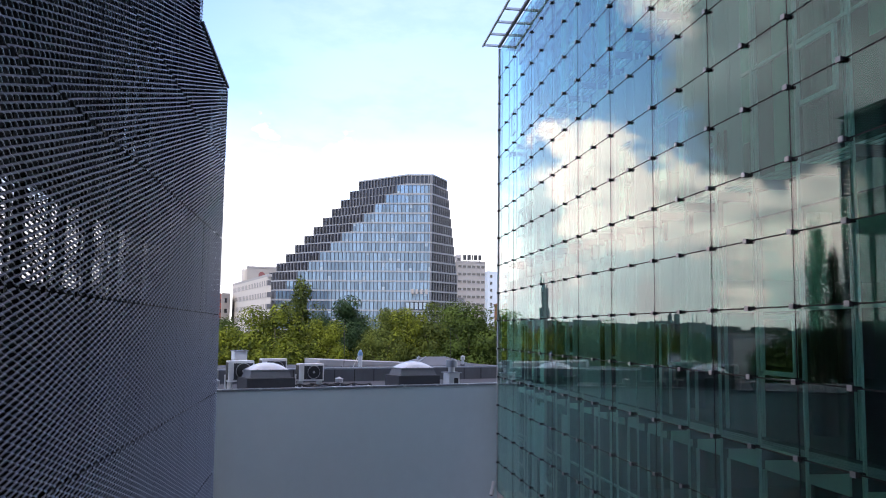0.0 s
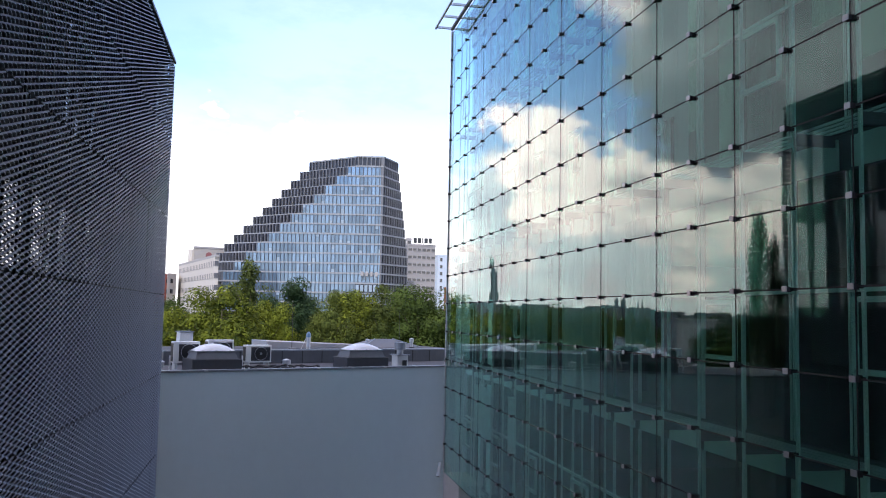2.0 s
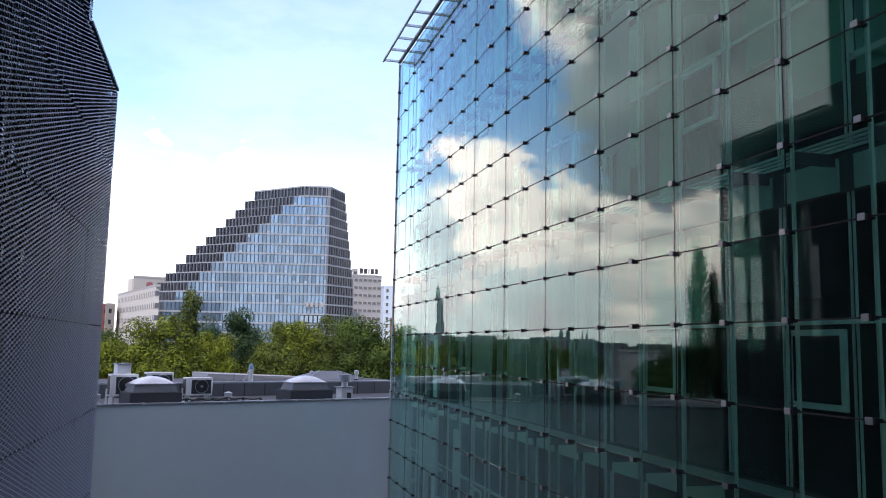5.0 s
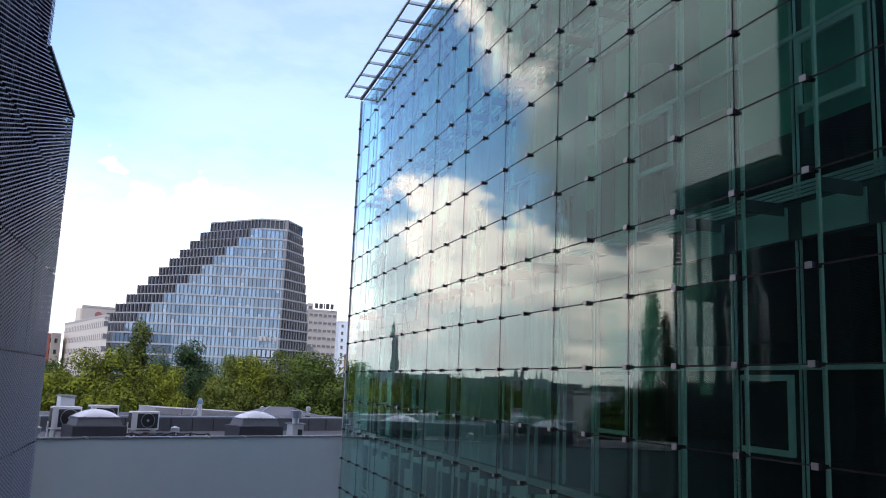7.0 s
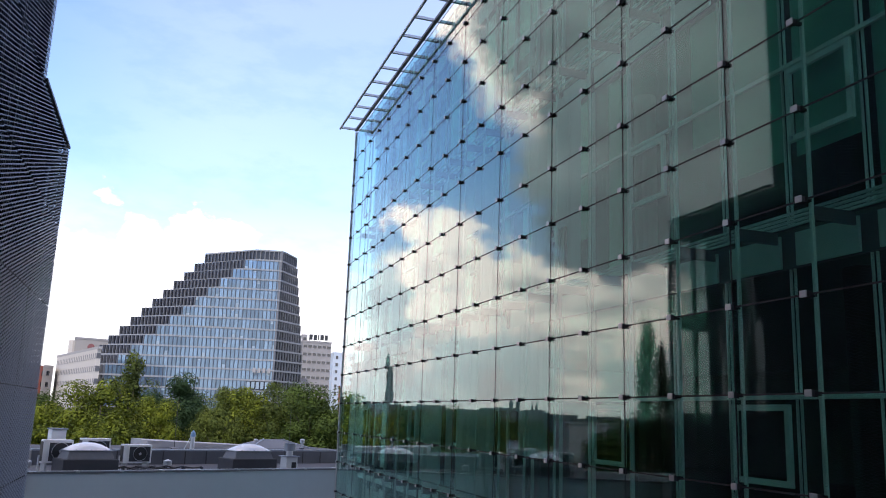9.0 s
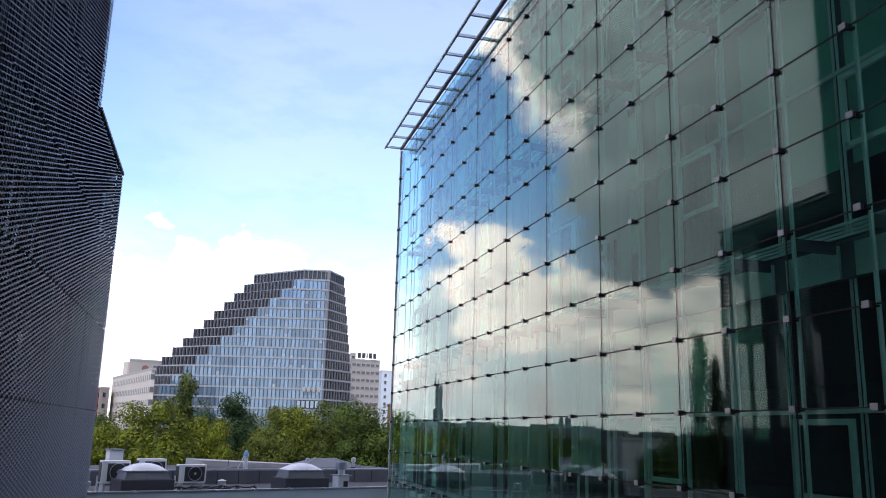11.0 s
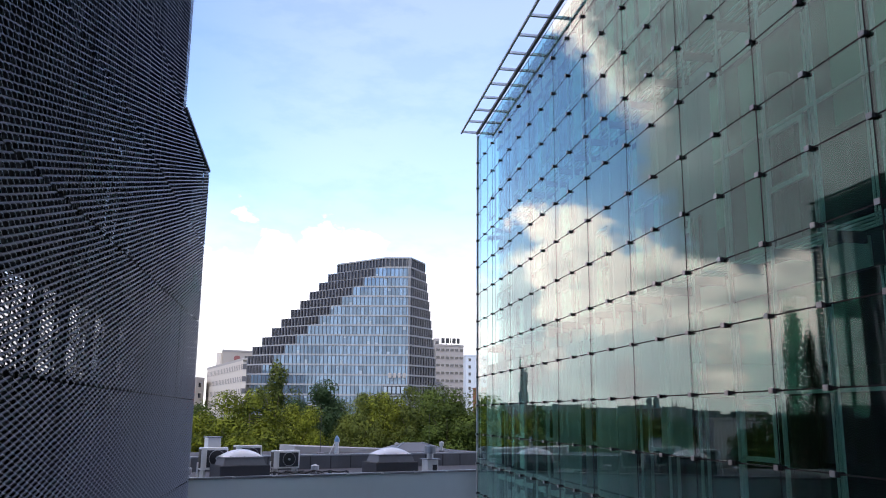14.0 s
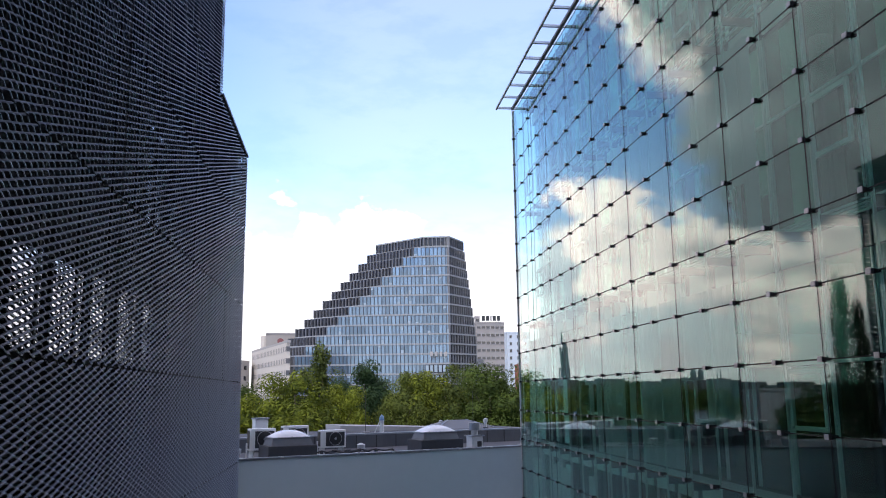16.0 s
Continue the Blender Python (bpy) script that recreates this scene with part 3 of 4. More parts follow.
def air_conditioner(x, y, w, h, lift):
    t = thing("air_conditioner", ROOF @ pose(x, y, 7.78), "off-white outdoor air-conditioning unit with round dark fan", "air conditioner", "air conditioners on the roof")
    d = 0.36
    part("body", boxes((-w / 2, -d / 2, lift, w / 2, d / 2, lift + h), bevel=0.015), M_UNIT_WHITE, t)
    part("grille", boxes((-w * 0.30, -d / 2 - 0.012, lift + h * 0.10, w * 0.44, -d / 2 - 0.004, lift + h * 0.88)), M_CURB, t, "dark square fan grille")
    bm = bmesh.new()
    r, n, c = min(0.34 * w, 0.37 * h), 20, Vector((0.08 * w, -d / 2 - 0.02, lift + h * 0.51))
    rings = []
    for q in range(n):
        a = 2 * math.pi * q / n
        rings.append([bm.verts.new(c + Vector((math.cos(a) * (r + dr), dy, math.sin(a) * (r + dr)))) for dr, dy in ((-0.009, 0), (0, -0.009), (0.009, 0), (0, 0.009))])
    for q in range(n):
        for k in range(4):
            bm.faces.new((rings[q][k], rings[q][(k + 1) % 4], rings[(q + 1) % n][(k + 1) % 4], rings[(q + 1) % n][k]))
    part("fan", rod(bmesh.new(), c + Vector((0, 0.007, 0)), c + Vector((0, 0.001, 0)), r * 0.97, 20), M_GRILLE, t, "round black fan")
    part("hub", rod(bmesh.new(), c, c + Vector((0, -0.012, 0)), r * 0.2, 10), M_STEEL, t)
    for q in range(1, 5):
        zz = lift + h * (0.14 + 0.14 * q)
        part("guard_wire", rod(bmesh.new(), (-w * 0.24, -d / 2 - 0.03, zz), (w * 0.40, -d / 2 - 0.03, zz), 0.004, 4), M_GRILLE, t)
    part("fan_ring", bm, M_STEEL, t)
    part("coil_panel", boxes((-w / 2 - 0.012, -d / 2 + 0.03, lift + 0.06, -w / 2 - 0.002, d / 2 - 0.03, lift + h - 0.06)), M_GRILLE, t, "black coil panel")
    for sx in (-0.38, 0.38):
        part("foot", boxes((sx * w - 0.03, -d / 2 - 0.05, 0, sx * w + 0.03, d / 2 + 0.05, lift - 0.002)), M_STEEL, t)
    part("pipe", rod(rod(bmesh.new(), (-w / 2 - 0.05, 0.05, lift + 0.25), (-w / 2 - 0.05, 0.05, 0.05), 0.03), (-w / 2 - 0.05, 0.05, 0.05), (-w / 2 + 0.3, -0.4, 0.05), 0.03), M_AC, t, "white insulated pipe")


air_conditioner(1.22, 2.0, 0.92, 0.74, 0.34)
air_conditioner(2.62, 2.6, 0.95, 0.76, 0.36)
air_conditioner(3.95, 2.3, 0.98, 0.64, 0.30)


def roof_vent(x, y, base, r, h, label, cap=M_STEEL):
    t = thing("roof_vent", ROOF @ pose(x, y, base), label, "vent", "vents on the roof")
    bm = bmesh.new()
    rod(bm, (0, 0, 0), (0, 0, h * 0.75), r * 0.55, 12)
    part("pipe", bm, M_STEEL, t)
    part("cowl", rod(bmesh.new(), (0, 0, h * 0.62), (0, 0, h), r, 16), cap, t)
    part("lid", rod(bmesh.new(), (0, 0, h + 0.002), (0, 0, h + r * 0.4), r * 1.1, 16, 0.02), cap, t)
    part("collar", rod(bmesh.new(), (0, 0, 0), (0, 0, 0.06), r * 1.1, 14), M_FELT, t)


fan = thing("extractor_fan", ROOF @ pose(9.6, 1.5, 7.78), "grey square extractor housing with a round cowl", "vent", "vents on the roof")
part("housing", boxes((-0.24, -0.24, 0, 0.24, 0.24, 0.55), bevel=0.015), M_AC, fan)
part("opening", boxes((-0.02, -0.252, 0.1, 0.17, -0.242, 0.36)), M_GRILLE, fan)
part("flange", boxes((-0.30, -0.30, 0.552, 0.30, 0.30, 0.585)), M_FLASH, fan)
part("pipe", rod(bmesh.new(), (0, 0, 0.586), (0, 0, 0.80), 0.13, 14), M_STEEL, fan)
part("cowl", rod(bmesh.new(), (0, 0, 0.78), (0, 0, 1.06), 0.23, 18), M_FLASH, fan)
part("lightning_rod", rod(bmesh.new(), (0, 0.1, 1.06), (0, 0.1, 2.3), 0.008, 5), M_GRILLE, fan)
roof_vent(14.0, 8.0, 8.3, 0.11, 0.45, "small grey metal roof vent with a conical lid")
roof_vent(12.6, 10.0, 8.3, 0.10, 0.35, "small grey metal roof vent with a conical lid")
roof_vent(5.0, 2.0, 7.78, 0.15, 0.38, "small grey metal roof vent with a conical lid")
roof_vent(0.25, 1.6, 7.78, 0.16, 0.42, "small grey metal roof vent with a conical lid")
roof_vent(-4.2, 2.2, 7.78, 0.2, 0.6, "small grey metal roof vent with a conical lid")
turbine = thing("blue_roof_vent", ROOF @ pose(8.5, 8.0, 8.3), "white roof vent pipe with a blue hood", "vent", "vents on the roof")
part("pipe", rod(bmesh.new(), (0, 0, 0), (0, 0, 0.55), 0.10, 12), M_AC, turbine)
part("hood", rod(rod(bmesh.new(), (0, 0, 0.52), (0, 0, 0.68), 0.13, 14, 0.10), (0, 0, 0.68), (0, 0, 0.78), 0.10, 14, 0.03), M_BLUE, turbine)
part("stay", rod(bmesh.new(), (-0.35, 0, 0), (-0.05, 0, 0.6), 0.02, 6), M_AC, turbine)
hut = thing("white_roof_box", ROOF @ pose(2.87, 8.0, 8.3), "small white box-shaped chimney on the far roof", "chimney")
part("shaft", boxes((-0.27, -0.27, 0, 0.27, 0.27, 0.72), bevel=0.01), M_UNIT_WHITE, hut)
part("cap", boxes((-0.31, -0.31, 0.722, 0.31, 0.31, 0.77)), M_FLASH, hut)
mast = thing("lightning_mast", ROOF @ pose(7.7, 8.0, 8.3), "thin grey lightning mast on the far roof", "mast")
part("pole", rod(bmesh.new(), (0, 0, 0.05), (0, 0, 1.7), 0.012, 6), M_GRILLE, mast)
part("foot", boxes((-0.15, -0.15, 0, 0.15, 0.15, 0.05)), M_CONCRETE, mast)
ridge = thing("roof_light_ridge", ROOF @ pose(13.4, 9.9, 8.3), "low dark ridged roof light with a pale edge", "skylight")
part("ridge", frustum((1.6, 1.0), (0.5, 0.1), 0.0, 0.38), M_CURB_PALE, ridge)
for sx in (-1, 1):
    part("edge", rod(bmesh.new(), (0.5 * sx, -0.1, 0.39), (1.6 * sx, -1.0, 0.02), 0.03), M_FLASH, ridge)
pipe = thing("cable_tray", ROOF @ pose(4.4, 1.0, 7.78), "grey cable tray on short feet along the roof", "cable tray")
part("tray", boxes((-0.9, -0.08, 0.1, 2.0, 0.08, 0.15)), M_STEEL, pipe)
for x in (-0.7, 0.5, 1.7):
    part("foot", boxes((x - 0.08, -0.1, 0, x + 0.08, 0.1, 0.098)), M_CURB_PALE, pipe)
for k in range(-5, 12):
    part("coping_joint", boxes((k * 1.35 - 0.06, -0.036, 7.95, k * 1.35 + 0.06, 0.226, 8.006)), M_STEEL, low)
for x0, x1, y, z, r in ((3.3, 4.9, 1.1, 8.00, 0.028), (3.6, 5.3, 1.35, 8.04, 0.022), (2.7, 4.4, 1.6, 8.02, 0.03), (4.3, 6.2, 1.9, 7.98, 0.025)):
    cable = thing("roof_cable", ROOF @ pose(x0, y, 7.78), "dark insulated cable run sagging between short roof supports", "cable", "cables on the roof")
    bm, last = bmesh.new(), None
    for q in range(25):
        f = q / 24
        y1, z1 = 0.12 * math.sin(f * 7 + x0), z - 7.78 - 0.05 * abs(math.sin(f * 3 * math.pi))
        ring = [bm.verts.new((f * (x1 - x0), y1 + r * math.cos(a * math.pi / 4), z1 + r * math.sin(a * math.pi / 4))) for a in range(8)]
        if last is not None:
            for a in range(8):
                bm.faces.new((last[a], last[(a + 1) % 8], ring[(a + 1) % 8], ring[a])).smooth = True
        else:
            bm.faces.new(ring)
        last = ring
    bm.faces.new(last[::-1])
    bmesh.ops.recalc_face_normals(bm, faces=bm.faces)
    part("run", bm, M_GRILLE, cable)
    for f in (0.0, 0.333, 0.667, 1.0):
        part("support", boxes((f * (x1 - x0) - 0.04, 0.12 * math.sin(f * 7 + x0) - 0.04, 0, f * (x1 - x0) + 0.04, 0.12 * math.sin(f * 7 + x0) + 0.04, z - 7.78 - r * 0.9)), M_CURB, cable)
# tubular lamp that leans out from the foot of the glass corner
lamp_tube = thing("wall_lamp", pose(6.234, 29.55, 4.50), "short grey tubular lamp leaning out beside the glass wall", "lamp")
part("bracket", boxes((-0.05, -0.03, 0.02, -0.002, 0.03, 0.10)), M_STEEL, lamp_tube)
part("tube", rod(bmesh.new(), (-0.11, 0.0, 0.20), (-0.24, -0.14, -0.24), 0.075, 14), M_AC, lamp_tube)
part("lens", rod(bmesh.new(), (-0.2405, -0.1405, -0.2415), (-0.243, -0.143, -0.25), 0.065, 14), M_GRILLE, lamp_tube, "dark lens")

tower = thing("stepped_tower", pose(0, 0, 0), "office tower stepping down in terraces with a grid of blue windows", "building")


def strip(bm_fin, bm_glass, a, b, z0, z1, pitch, fin, back, inset):
    """Windows along one wall line of a storey: upright fins, and the glass set back behind them."""
    a, b = Vector((*a, 0)), Vector((*b, 0))
    along = (b - a).normalized()
    out = Vector((along.y, -along.x, 0))
    n = max(1, round((b - a).length / pitch))
    for i in range(n + 1):
        c = a + (b - a) * (i / n)
        q = [c - along * fin + out * 0.02, c + along * fin + out * 0.02, c + along * fin - out * back, c - along * fin - out * back]
        prism(bm_fin, [(v.x, v.y) for v in q], z0, z1)
    for i in range(n):
        c, d = a + (b - a) * (i / n) + along * fin, a + (b - a) * ((i + 1) / n) - along * fin
        f = [bm_glass.verts.new((v.x - out.x * inset, v.y - out.y * inset, z)) for v, z in ((c, z0), (d, z0), (d, z1), (c, z1))]
        bm_glass.faces.new(f)


FLOOR = 3.58
tower_pane = bake(boxes((-0.5, 0.0, 0.0, 0.5, 0.04, 1.0)), "window")
tower_pane.materials.append(M_TOWER_GLASS)


patch_rng = random.Random(31)


def window_line(parent, a, b, z0, z1, pitch, fin, inset):
    a, b = Vector((*a, 0)), Vector((*b, 0))
    along = (b - a).normalized()
    n = max(1, round((b - a).length / pitch))
    for i in range(n):
        w = new("window", tower_pane)
        w.parent = parent
        c = a + (b - a) * ((i + 0.5) / n) + Vector((-along.y, along.x, 0)) * inset
        # pale pieces on some windows stand in for cloud reflections in the glass
        if patch_rng.random() < 0.10:
            drop = patch_rng.uniform(0.2, 0.55)
            part("roller_blind", boxes((-0.47, -0.02, 0.0, 0.47, -0.004, drop)) if patch_rng.random() < 0.5 else boxes((-0.47, -0.02, 1 - drop, 0.47, -0.004, 0.99)), M_TOWER_PALE, w)
        w.matrix_world = pose(c.x, c.y, z0, 0, 0, math.degrees(math.atan2(along.y, along.x))) @ Matrix.Diagonal(((b - a).length / n - 2 * fin, 1, z1 - z0, 1))


for i in range(-1, 16):
    zt = 63.3 - FLOOR * i
    if i == 15:
        zt, h = 63.3 - FLOOR * 15, 63.3 - FLOOR * 15
    else:
        h = FLOOR
    k = min(i, 11)
    xf = 25.3 - 3.95 * k
    xd = 8.9 - 3.38 * min(k, 8) - (0.0, 2.7, 4.2, 6.3)[max(0, k - 8)]
    fy = 300 + (38.5 - xf) * 0.2
    ex = 45.9 + 0.44 * min(i, 9)
    front, right, back_r, back_l, left = (38.5, 300), (ex, 311.5), (ex - 2, 345), (xd + 16, 345), (xd, fy + 18 - 0.9 * max(0, k))
    ring = [(xf, fy), front, right, back_r, back_l, left]
    mid = Vector((25, 325))
    inner = [tuple(mid + (Vector(p) - mid) * 0.975) for p in ring]
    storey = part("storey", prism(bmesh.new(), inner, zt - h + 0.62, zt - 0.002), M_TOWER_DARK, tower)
    part("band", prism(bmesh.new(), ring, zt - h, zt - h + 0.6), M_TOWER_FRAME, storey)
    if i == 15:
        continue
    fins, glass, dfins, dglass = bmesh.new(), bmesh.new(), bmesh.new(), bmesh.new()
    z0, z1 = zt - h + 0.6, zt
    if i == -1:
        strip(dfins, dglass, (xf, fy), front, z0, z1, 1.5, 0.18, 0.5, 0.55)
        part("roof_band", prism(bmesh.new(), ring, zt + 0.002, zt + 0.5), M_TOWER_FRAME, storey)
    else:
        strip(fins, glass, (xf, fy), front, z0, z1, 1.42, 0.13, 0.4, 0.3)
        glass.free()
        window_line(storey, (xf, fy), front, z0, z1, 1.42, 0.13, 0.3)
        tagged(part("fin_grid", fins, M_TOWER_MULLION, storey), kind="stuff")
    # side walls: shade put into the colour, near-black panes instead of blue glass
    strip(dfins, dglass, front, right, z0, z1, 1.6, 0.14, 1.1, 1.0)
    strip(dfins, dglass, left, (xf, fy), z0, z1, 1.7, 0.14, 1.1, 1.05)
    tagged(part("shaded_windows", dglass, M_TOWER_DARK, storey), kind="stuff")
    tagged(part("deep_fin_grid", dfins, M_TOWER_FIN, storey), kind="stuff")


for i, x0, n in ((12, 29.4, 5), (13, 25.2, 8)):
    zb = 63.3 - FLOOR * i
    for q in range(n):
        x = x0 + q * 1.55
        y = 300 + (38.5 - x) * 0.2
        part("large_pane", boxes((x + 0.1, y - 0.40, zb - 2.7, x + 1.2, y - 0.34, zb - 0.3)), M_TOWER_PALE, tower, "pale tall pane")
        part("pane_surround", boxes((x - 0.12, y - 0.33, zb - 2.95, x + 1.42, y - 0.25, zb - 0.05)), M_TOWER_DARK, tower, "dark window surround")
sign = bmesh.new()
for q, w in enumerate((1.1, 1.0, 0.9, 1.0)):
    box(sign, 31.0 + q * 1.75, 300.2, 23.2, 31.0 + q * 1.75 + w, 300.5, 24.9, bevel=0.06)
part("sign", sign, M_CONCRETE, tower, "pale sign as plain bars")


# ---- other far buildings ----
def block(name, ring, top, floors, label, wall, win=M_DARK_GLASS, pitch=3.0, width=1.5, height=1.6, base=3.0, sides=(0, 1, 2, 3), cap=0.8, roof=None):
    """A plain block with rows of windows set in its walls."""
    t = thing(name, pose(0, 0, 0), label, "building")
    part("wall", prism(bmesh.new(), ring, 0, top), wall, t)
    mid = sum((Vector(p) for p in ring), Vector((0, 0))) / len(ring)
    part("roof", prism(bmesh.new(), [tuple(mid + (Vector(p) - mid) * 1.02) for p in ring], top + 0.004, top + cap), roof or wall, t)
    step = (top - base) / floors
    for s in sides:
        a, b = Vector((*ring[s], 0)), Vector((*ring[(s + 1) % len(ring)], 0))
        along = (b - a).normalized()
        out = Vector((along.y, -along.x, 0))
        n = max(1, int((b - a).length / pitch))
        for f in range(floors):
            glass, sill = bmesh.new(), bmesh.new()
            z0 = base + f * step + (step - height) * 0.5
            for i in range(n):
                c = a + (b - a) * ((i + 0.5) / n)
                for bm, o0, o1, zz0, zz1, w in ((glass, 0.01, -0.2, z0, z0 + height, width), (sill, 0.12, -0.1, z0 - 0.16, z0 - 0.01, width + 0.2)):
                    q = [c - along * w / 2 + out * o0, c + along * w / 2 + out * o0, c + along * w / 2 + out * o1, c - along * w / 2 + out * o1]
                    prism(bm, [(v.x, v.y) for v in q], zz0, zz1)
            tagged(part("window_grid", glass, win, t), kind="stuff")
            tagged(part("sill", sill, roof or wall, t), kind="stuff")
    return t


hotel = block("hotel_wing", [(-34.5, 324), (-17.6, 262), (-16.4, 262.3), (-31, 328)], 26.0, 6, "pale plastered hotel wing with rows of small windows", M_HOTEL, M_HOTEL_WINDOW, pitch=2.7, width=1.2, height=1.5, base=4, roof=M_CONCRETE, sides=(0, 1))
top_block = block("hotel_block", [(-30.0, 332), (-12.0, 338), (-12.0, 350), (-31.4, 346)], 33.6, 1, "taller beige hotel block with flat overhanging roof", M_BEIGE, pitch=40, width=1.0, height=1.0, base=27, sides=(0,), cap=0.7, roof=M_CONCRETE)
bm = bmesh.new()
rod(bm, (-24.6, 333.9, 30.9), (-24.6, 333.4, 30.9), 1.3, 20)
part("round_sign", bm, M_RED, top_block, "round dark red sign")
bm = bmesh.new()
rod(bm, (-31.2, 339, 20), (-31.2, 339, 33.4), 1.7, 10)
part("stair_tower", bm, M_WHITE, top_block)
panel_block = block("panel_block", [(60.9, 380), (74.3, 382), (75, 394), (61, 393)], 41.6, 11, "grey concrete panel block with rooftop sign", M_CONCRETE, pitch=2.2, width=1.7, height=1.1, base=3, sides=(0,), roof=M_CONCRETE)
bm = bmesh.new()
for i, w in enumerate((1.5, 1.6, 0.5, 1.6, 1.4)):
    x = 63.6 + sum((1.5, 1.6, 0.5, 1.6, 1.4)[:i]) + 0.5 * i
    box(bm, x, 380.5, 42.9, x + w, 380.9, 45.3, bevel=0.08)
part("roof_sign", bm, M_GRILLE, panel_block, "dark rooftop sign as plain bars")
bm = bmesh.new()
for x in (63.8, 66.2, 68.5, 71.5):
    rod(bm, (x, 381.2, 42.3), (x, 381.2, 43.0), 0.08, 5)
part("sign_frame", bm, M_GRILLE, panel_block)
block("plant_room", [(61.0, 384), (63.2, 384), (63.2, 388), (61.0, 388)], 44.6, 1, "small grey rooftop plant room", M_CONCRETE, pitch=9, base=42)
block("slender_block", [(83, 420), (95, 422), (95, 434), (83, 432)], 40, 10, "far apartment block coloured pale blue for haze", M_HAZE_BLUE, pitch=3.4, width=1.3, base=4, sides=(0,))
block("brick_house", [(73.5, 345), (84, 345), (84, 356), (73.5, 356)], 21, 4, "red brick house behind the trees", M_BRICK, base=3, sides=(0,))
block("brick_house", [(-44.5, 330), (-37.5, 334), (-38, 345), (-45, 342)], 22.5, 5, "red brick house behind the trees", M_BRICK, base=3, sides=(0, 1))
block("pale_house", [(-37.0, 312), (-34.4, 316), (-36, 330), (-39, 328)], 22.0, 5, "pale narrow house beside the hotel", M_WHITE, base=3, sides=(0,))


# ---- trees ----
def crown_mesh(name, seed, h, r, trunk, lobes, leaves, size, material, tall=1.0, spire=False):
    rg = random.Random(seed)
    verts, faces = [], []
    heaps = []
    for q in range(lobes):
        a, e = rg.uniform(0, 2 * math.pi), rg.uniform(-0.35, 1.0)
        d = rg.uniform(0.35, 0.75)
        c = Vector((math.cos(a) * r * d * math.sqrt(max(0.05, 1 - max(0, e) ** 2)), math.sin(a) * r * d * math.sqrt(max(0.05, 1 - max(0, e) ** 2)), trunk + (h - trunk) * (0.42 + 0.42 * e)))
        if spire:
            f = rg.uniform(0.0, 1.0)
            w = r * (1 - f) ** 0.8 * rg.uniform(0.3, 1.0)
            heaps.append((Vector((math.cos(a) * w, math.sin(a) * w, trunk + (h - trunk) * f)), r * rg.uniform(0.16, 0.30)))
            continue
        heaps.append((c * 1.0 + Vector((rg.gauss(0, 0.10) * r, rg.gauss(0, 0.10) * r, rg.gauss(0, 0.05) * h)), r * rg.choice((0.16, 0.2, 0.26, 0.34, 0.44))))
    for q in range(leaves):
        c, hr = heaps[q % lobes]
        v = Vector((rg.gauss(0, 1), rg.gauss(0, 1), rg.gauss(0.25, 1))).normalized()
        p = c + Vector((v.x, v.y, v.z * tall * 0.9)) * hr * (1.08 - abs(rg.gauss(0, 0.30)))
        n = (v * 1.5 + Vector((rg.gauss(0, 0.35), rg.gauss(0, 0.35), 0.45 + rg.gauss(0, 0.35)))).normalized()
        t1 = n.orthogonal().normalized()
        t1 = Matrix.Rotation(rg.uniform(0, 6.28), 3, n) @ t1
        t2 = n.cross(t1)
        s = size * rg.uniform(0.6, 1.3)
        b = len(verts)
        verts += [p - t1 * s, p + t2 * s * 0.55 + n * s * 0.15, p + t1 * s, p - t2 * s * 0.55 + n * s * 0.15]
        faces.append((b, b + 1, b + 2, b + 3))
    me = bpy.data.meshes.new(name)
    me.from_pydata(verts, [], faces)
    me.materials.append(material)
    return me


def trunk_mesh(h, r, seed):
    rg = random.Random(seed)
    bm = bmesh.new()
    rod(bm, (0, 0, -0.2), (0, 0, h * 0.45), r, 8, r * 0.7)
    rod(bm, (0, 0, h * 0.45), (0.1, 0.1, h * 0.8), r * 0.7, 7, r * 0.25)
    for q in range(6):
        a, z = rg.uniform(0, 6.28), h * rg.uniform(0.3, 0.55)
        rod(bm, (0, 0, z), (math.cos(a) * h * 0.25, math.sin(a) * h * 0.25, z + h * 0.25), r * 0.4, 6, r * 0.1)
    return bake(bm, "trunk")


TREES = {}
for kind, (hue, h, r, tr, lobes, leaves, size, tall, label) in {
        "lime": ("lime", 12.0, 5.2, 2.2, 38, 16000, 0.15, 1.0, "broad leafy tree with yellow-green summer foliage"),
        "green": ("green", 12.0, 5.0, 2.0, 38, 16000, 0.15, 1.0, "broad leafy tree with deep green foliage"),
        "dark": ("dark", 12.0, 4.2, 1.8, 34, 15000, 0.145, 1.0, "dense tree with very dark green foliage"),
        "olive": ("olive", 12.0, 4.8, 2.0, 36, 15000, 0.145, 1.0, "broad leafy tree with olive green foliage"),
        "slim": ("olive", 12.0, 2.3, 2.0, 24, 6500, 0.14, 1.9, "slender upright tree with thin olive foliage"),
        "poplar": ("sombre", 12.0, 1.9, 0.8, 90, 7000, 0.11, 3.0, "tall narrow poplar with dark foliage")}.items():
    seed = len(TREES) // 2 + 11
    TREES["far_" + kind] = (crown_mesh("crown", seed, h, r, tr, lobes, 3600, 0.30, M_LEAF[hue], tall, False), trunk_mesh(h, 0.22, seed), label)
    TREES[kind] = (crown_mesh("crown", seed, h, r, tr, lobes, leaves, size, M_LEAF[hue], tall, kind == "poplar"), trunk_mesh(h, 0.22, seed), label)


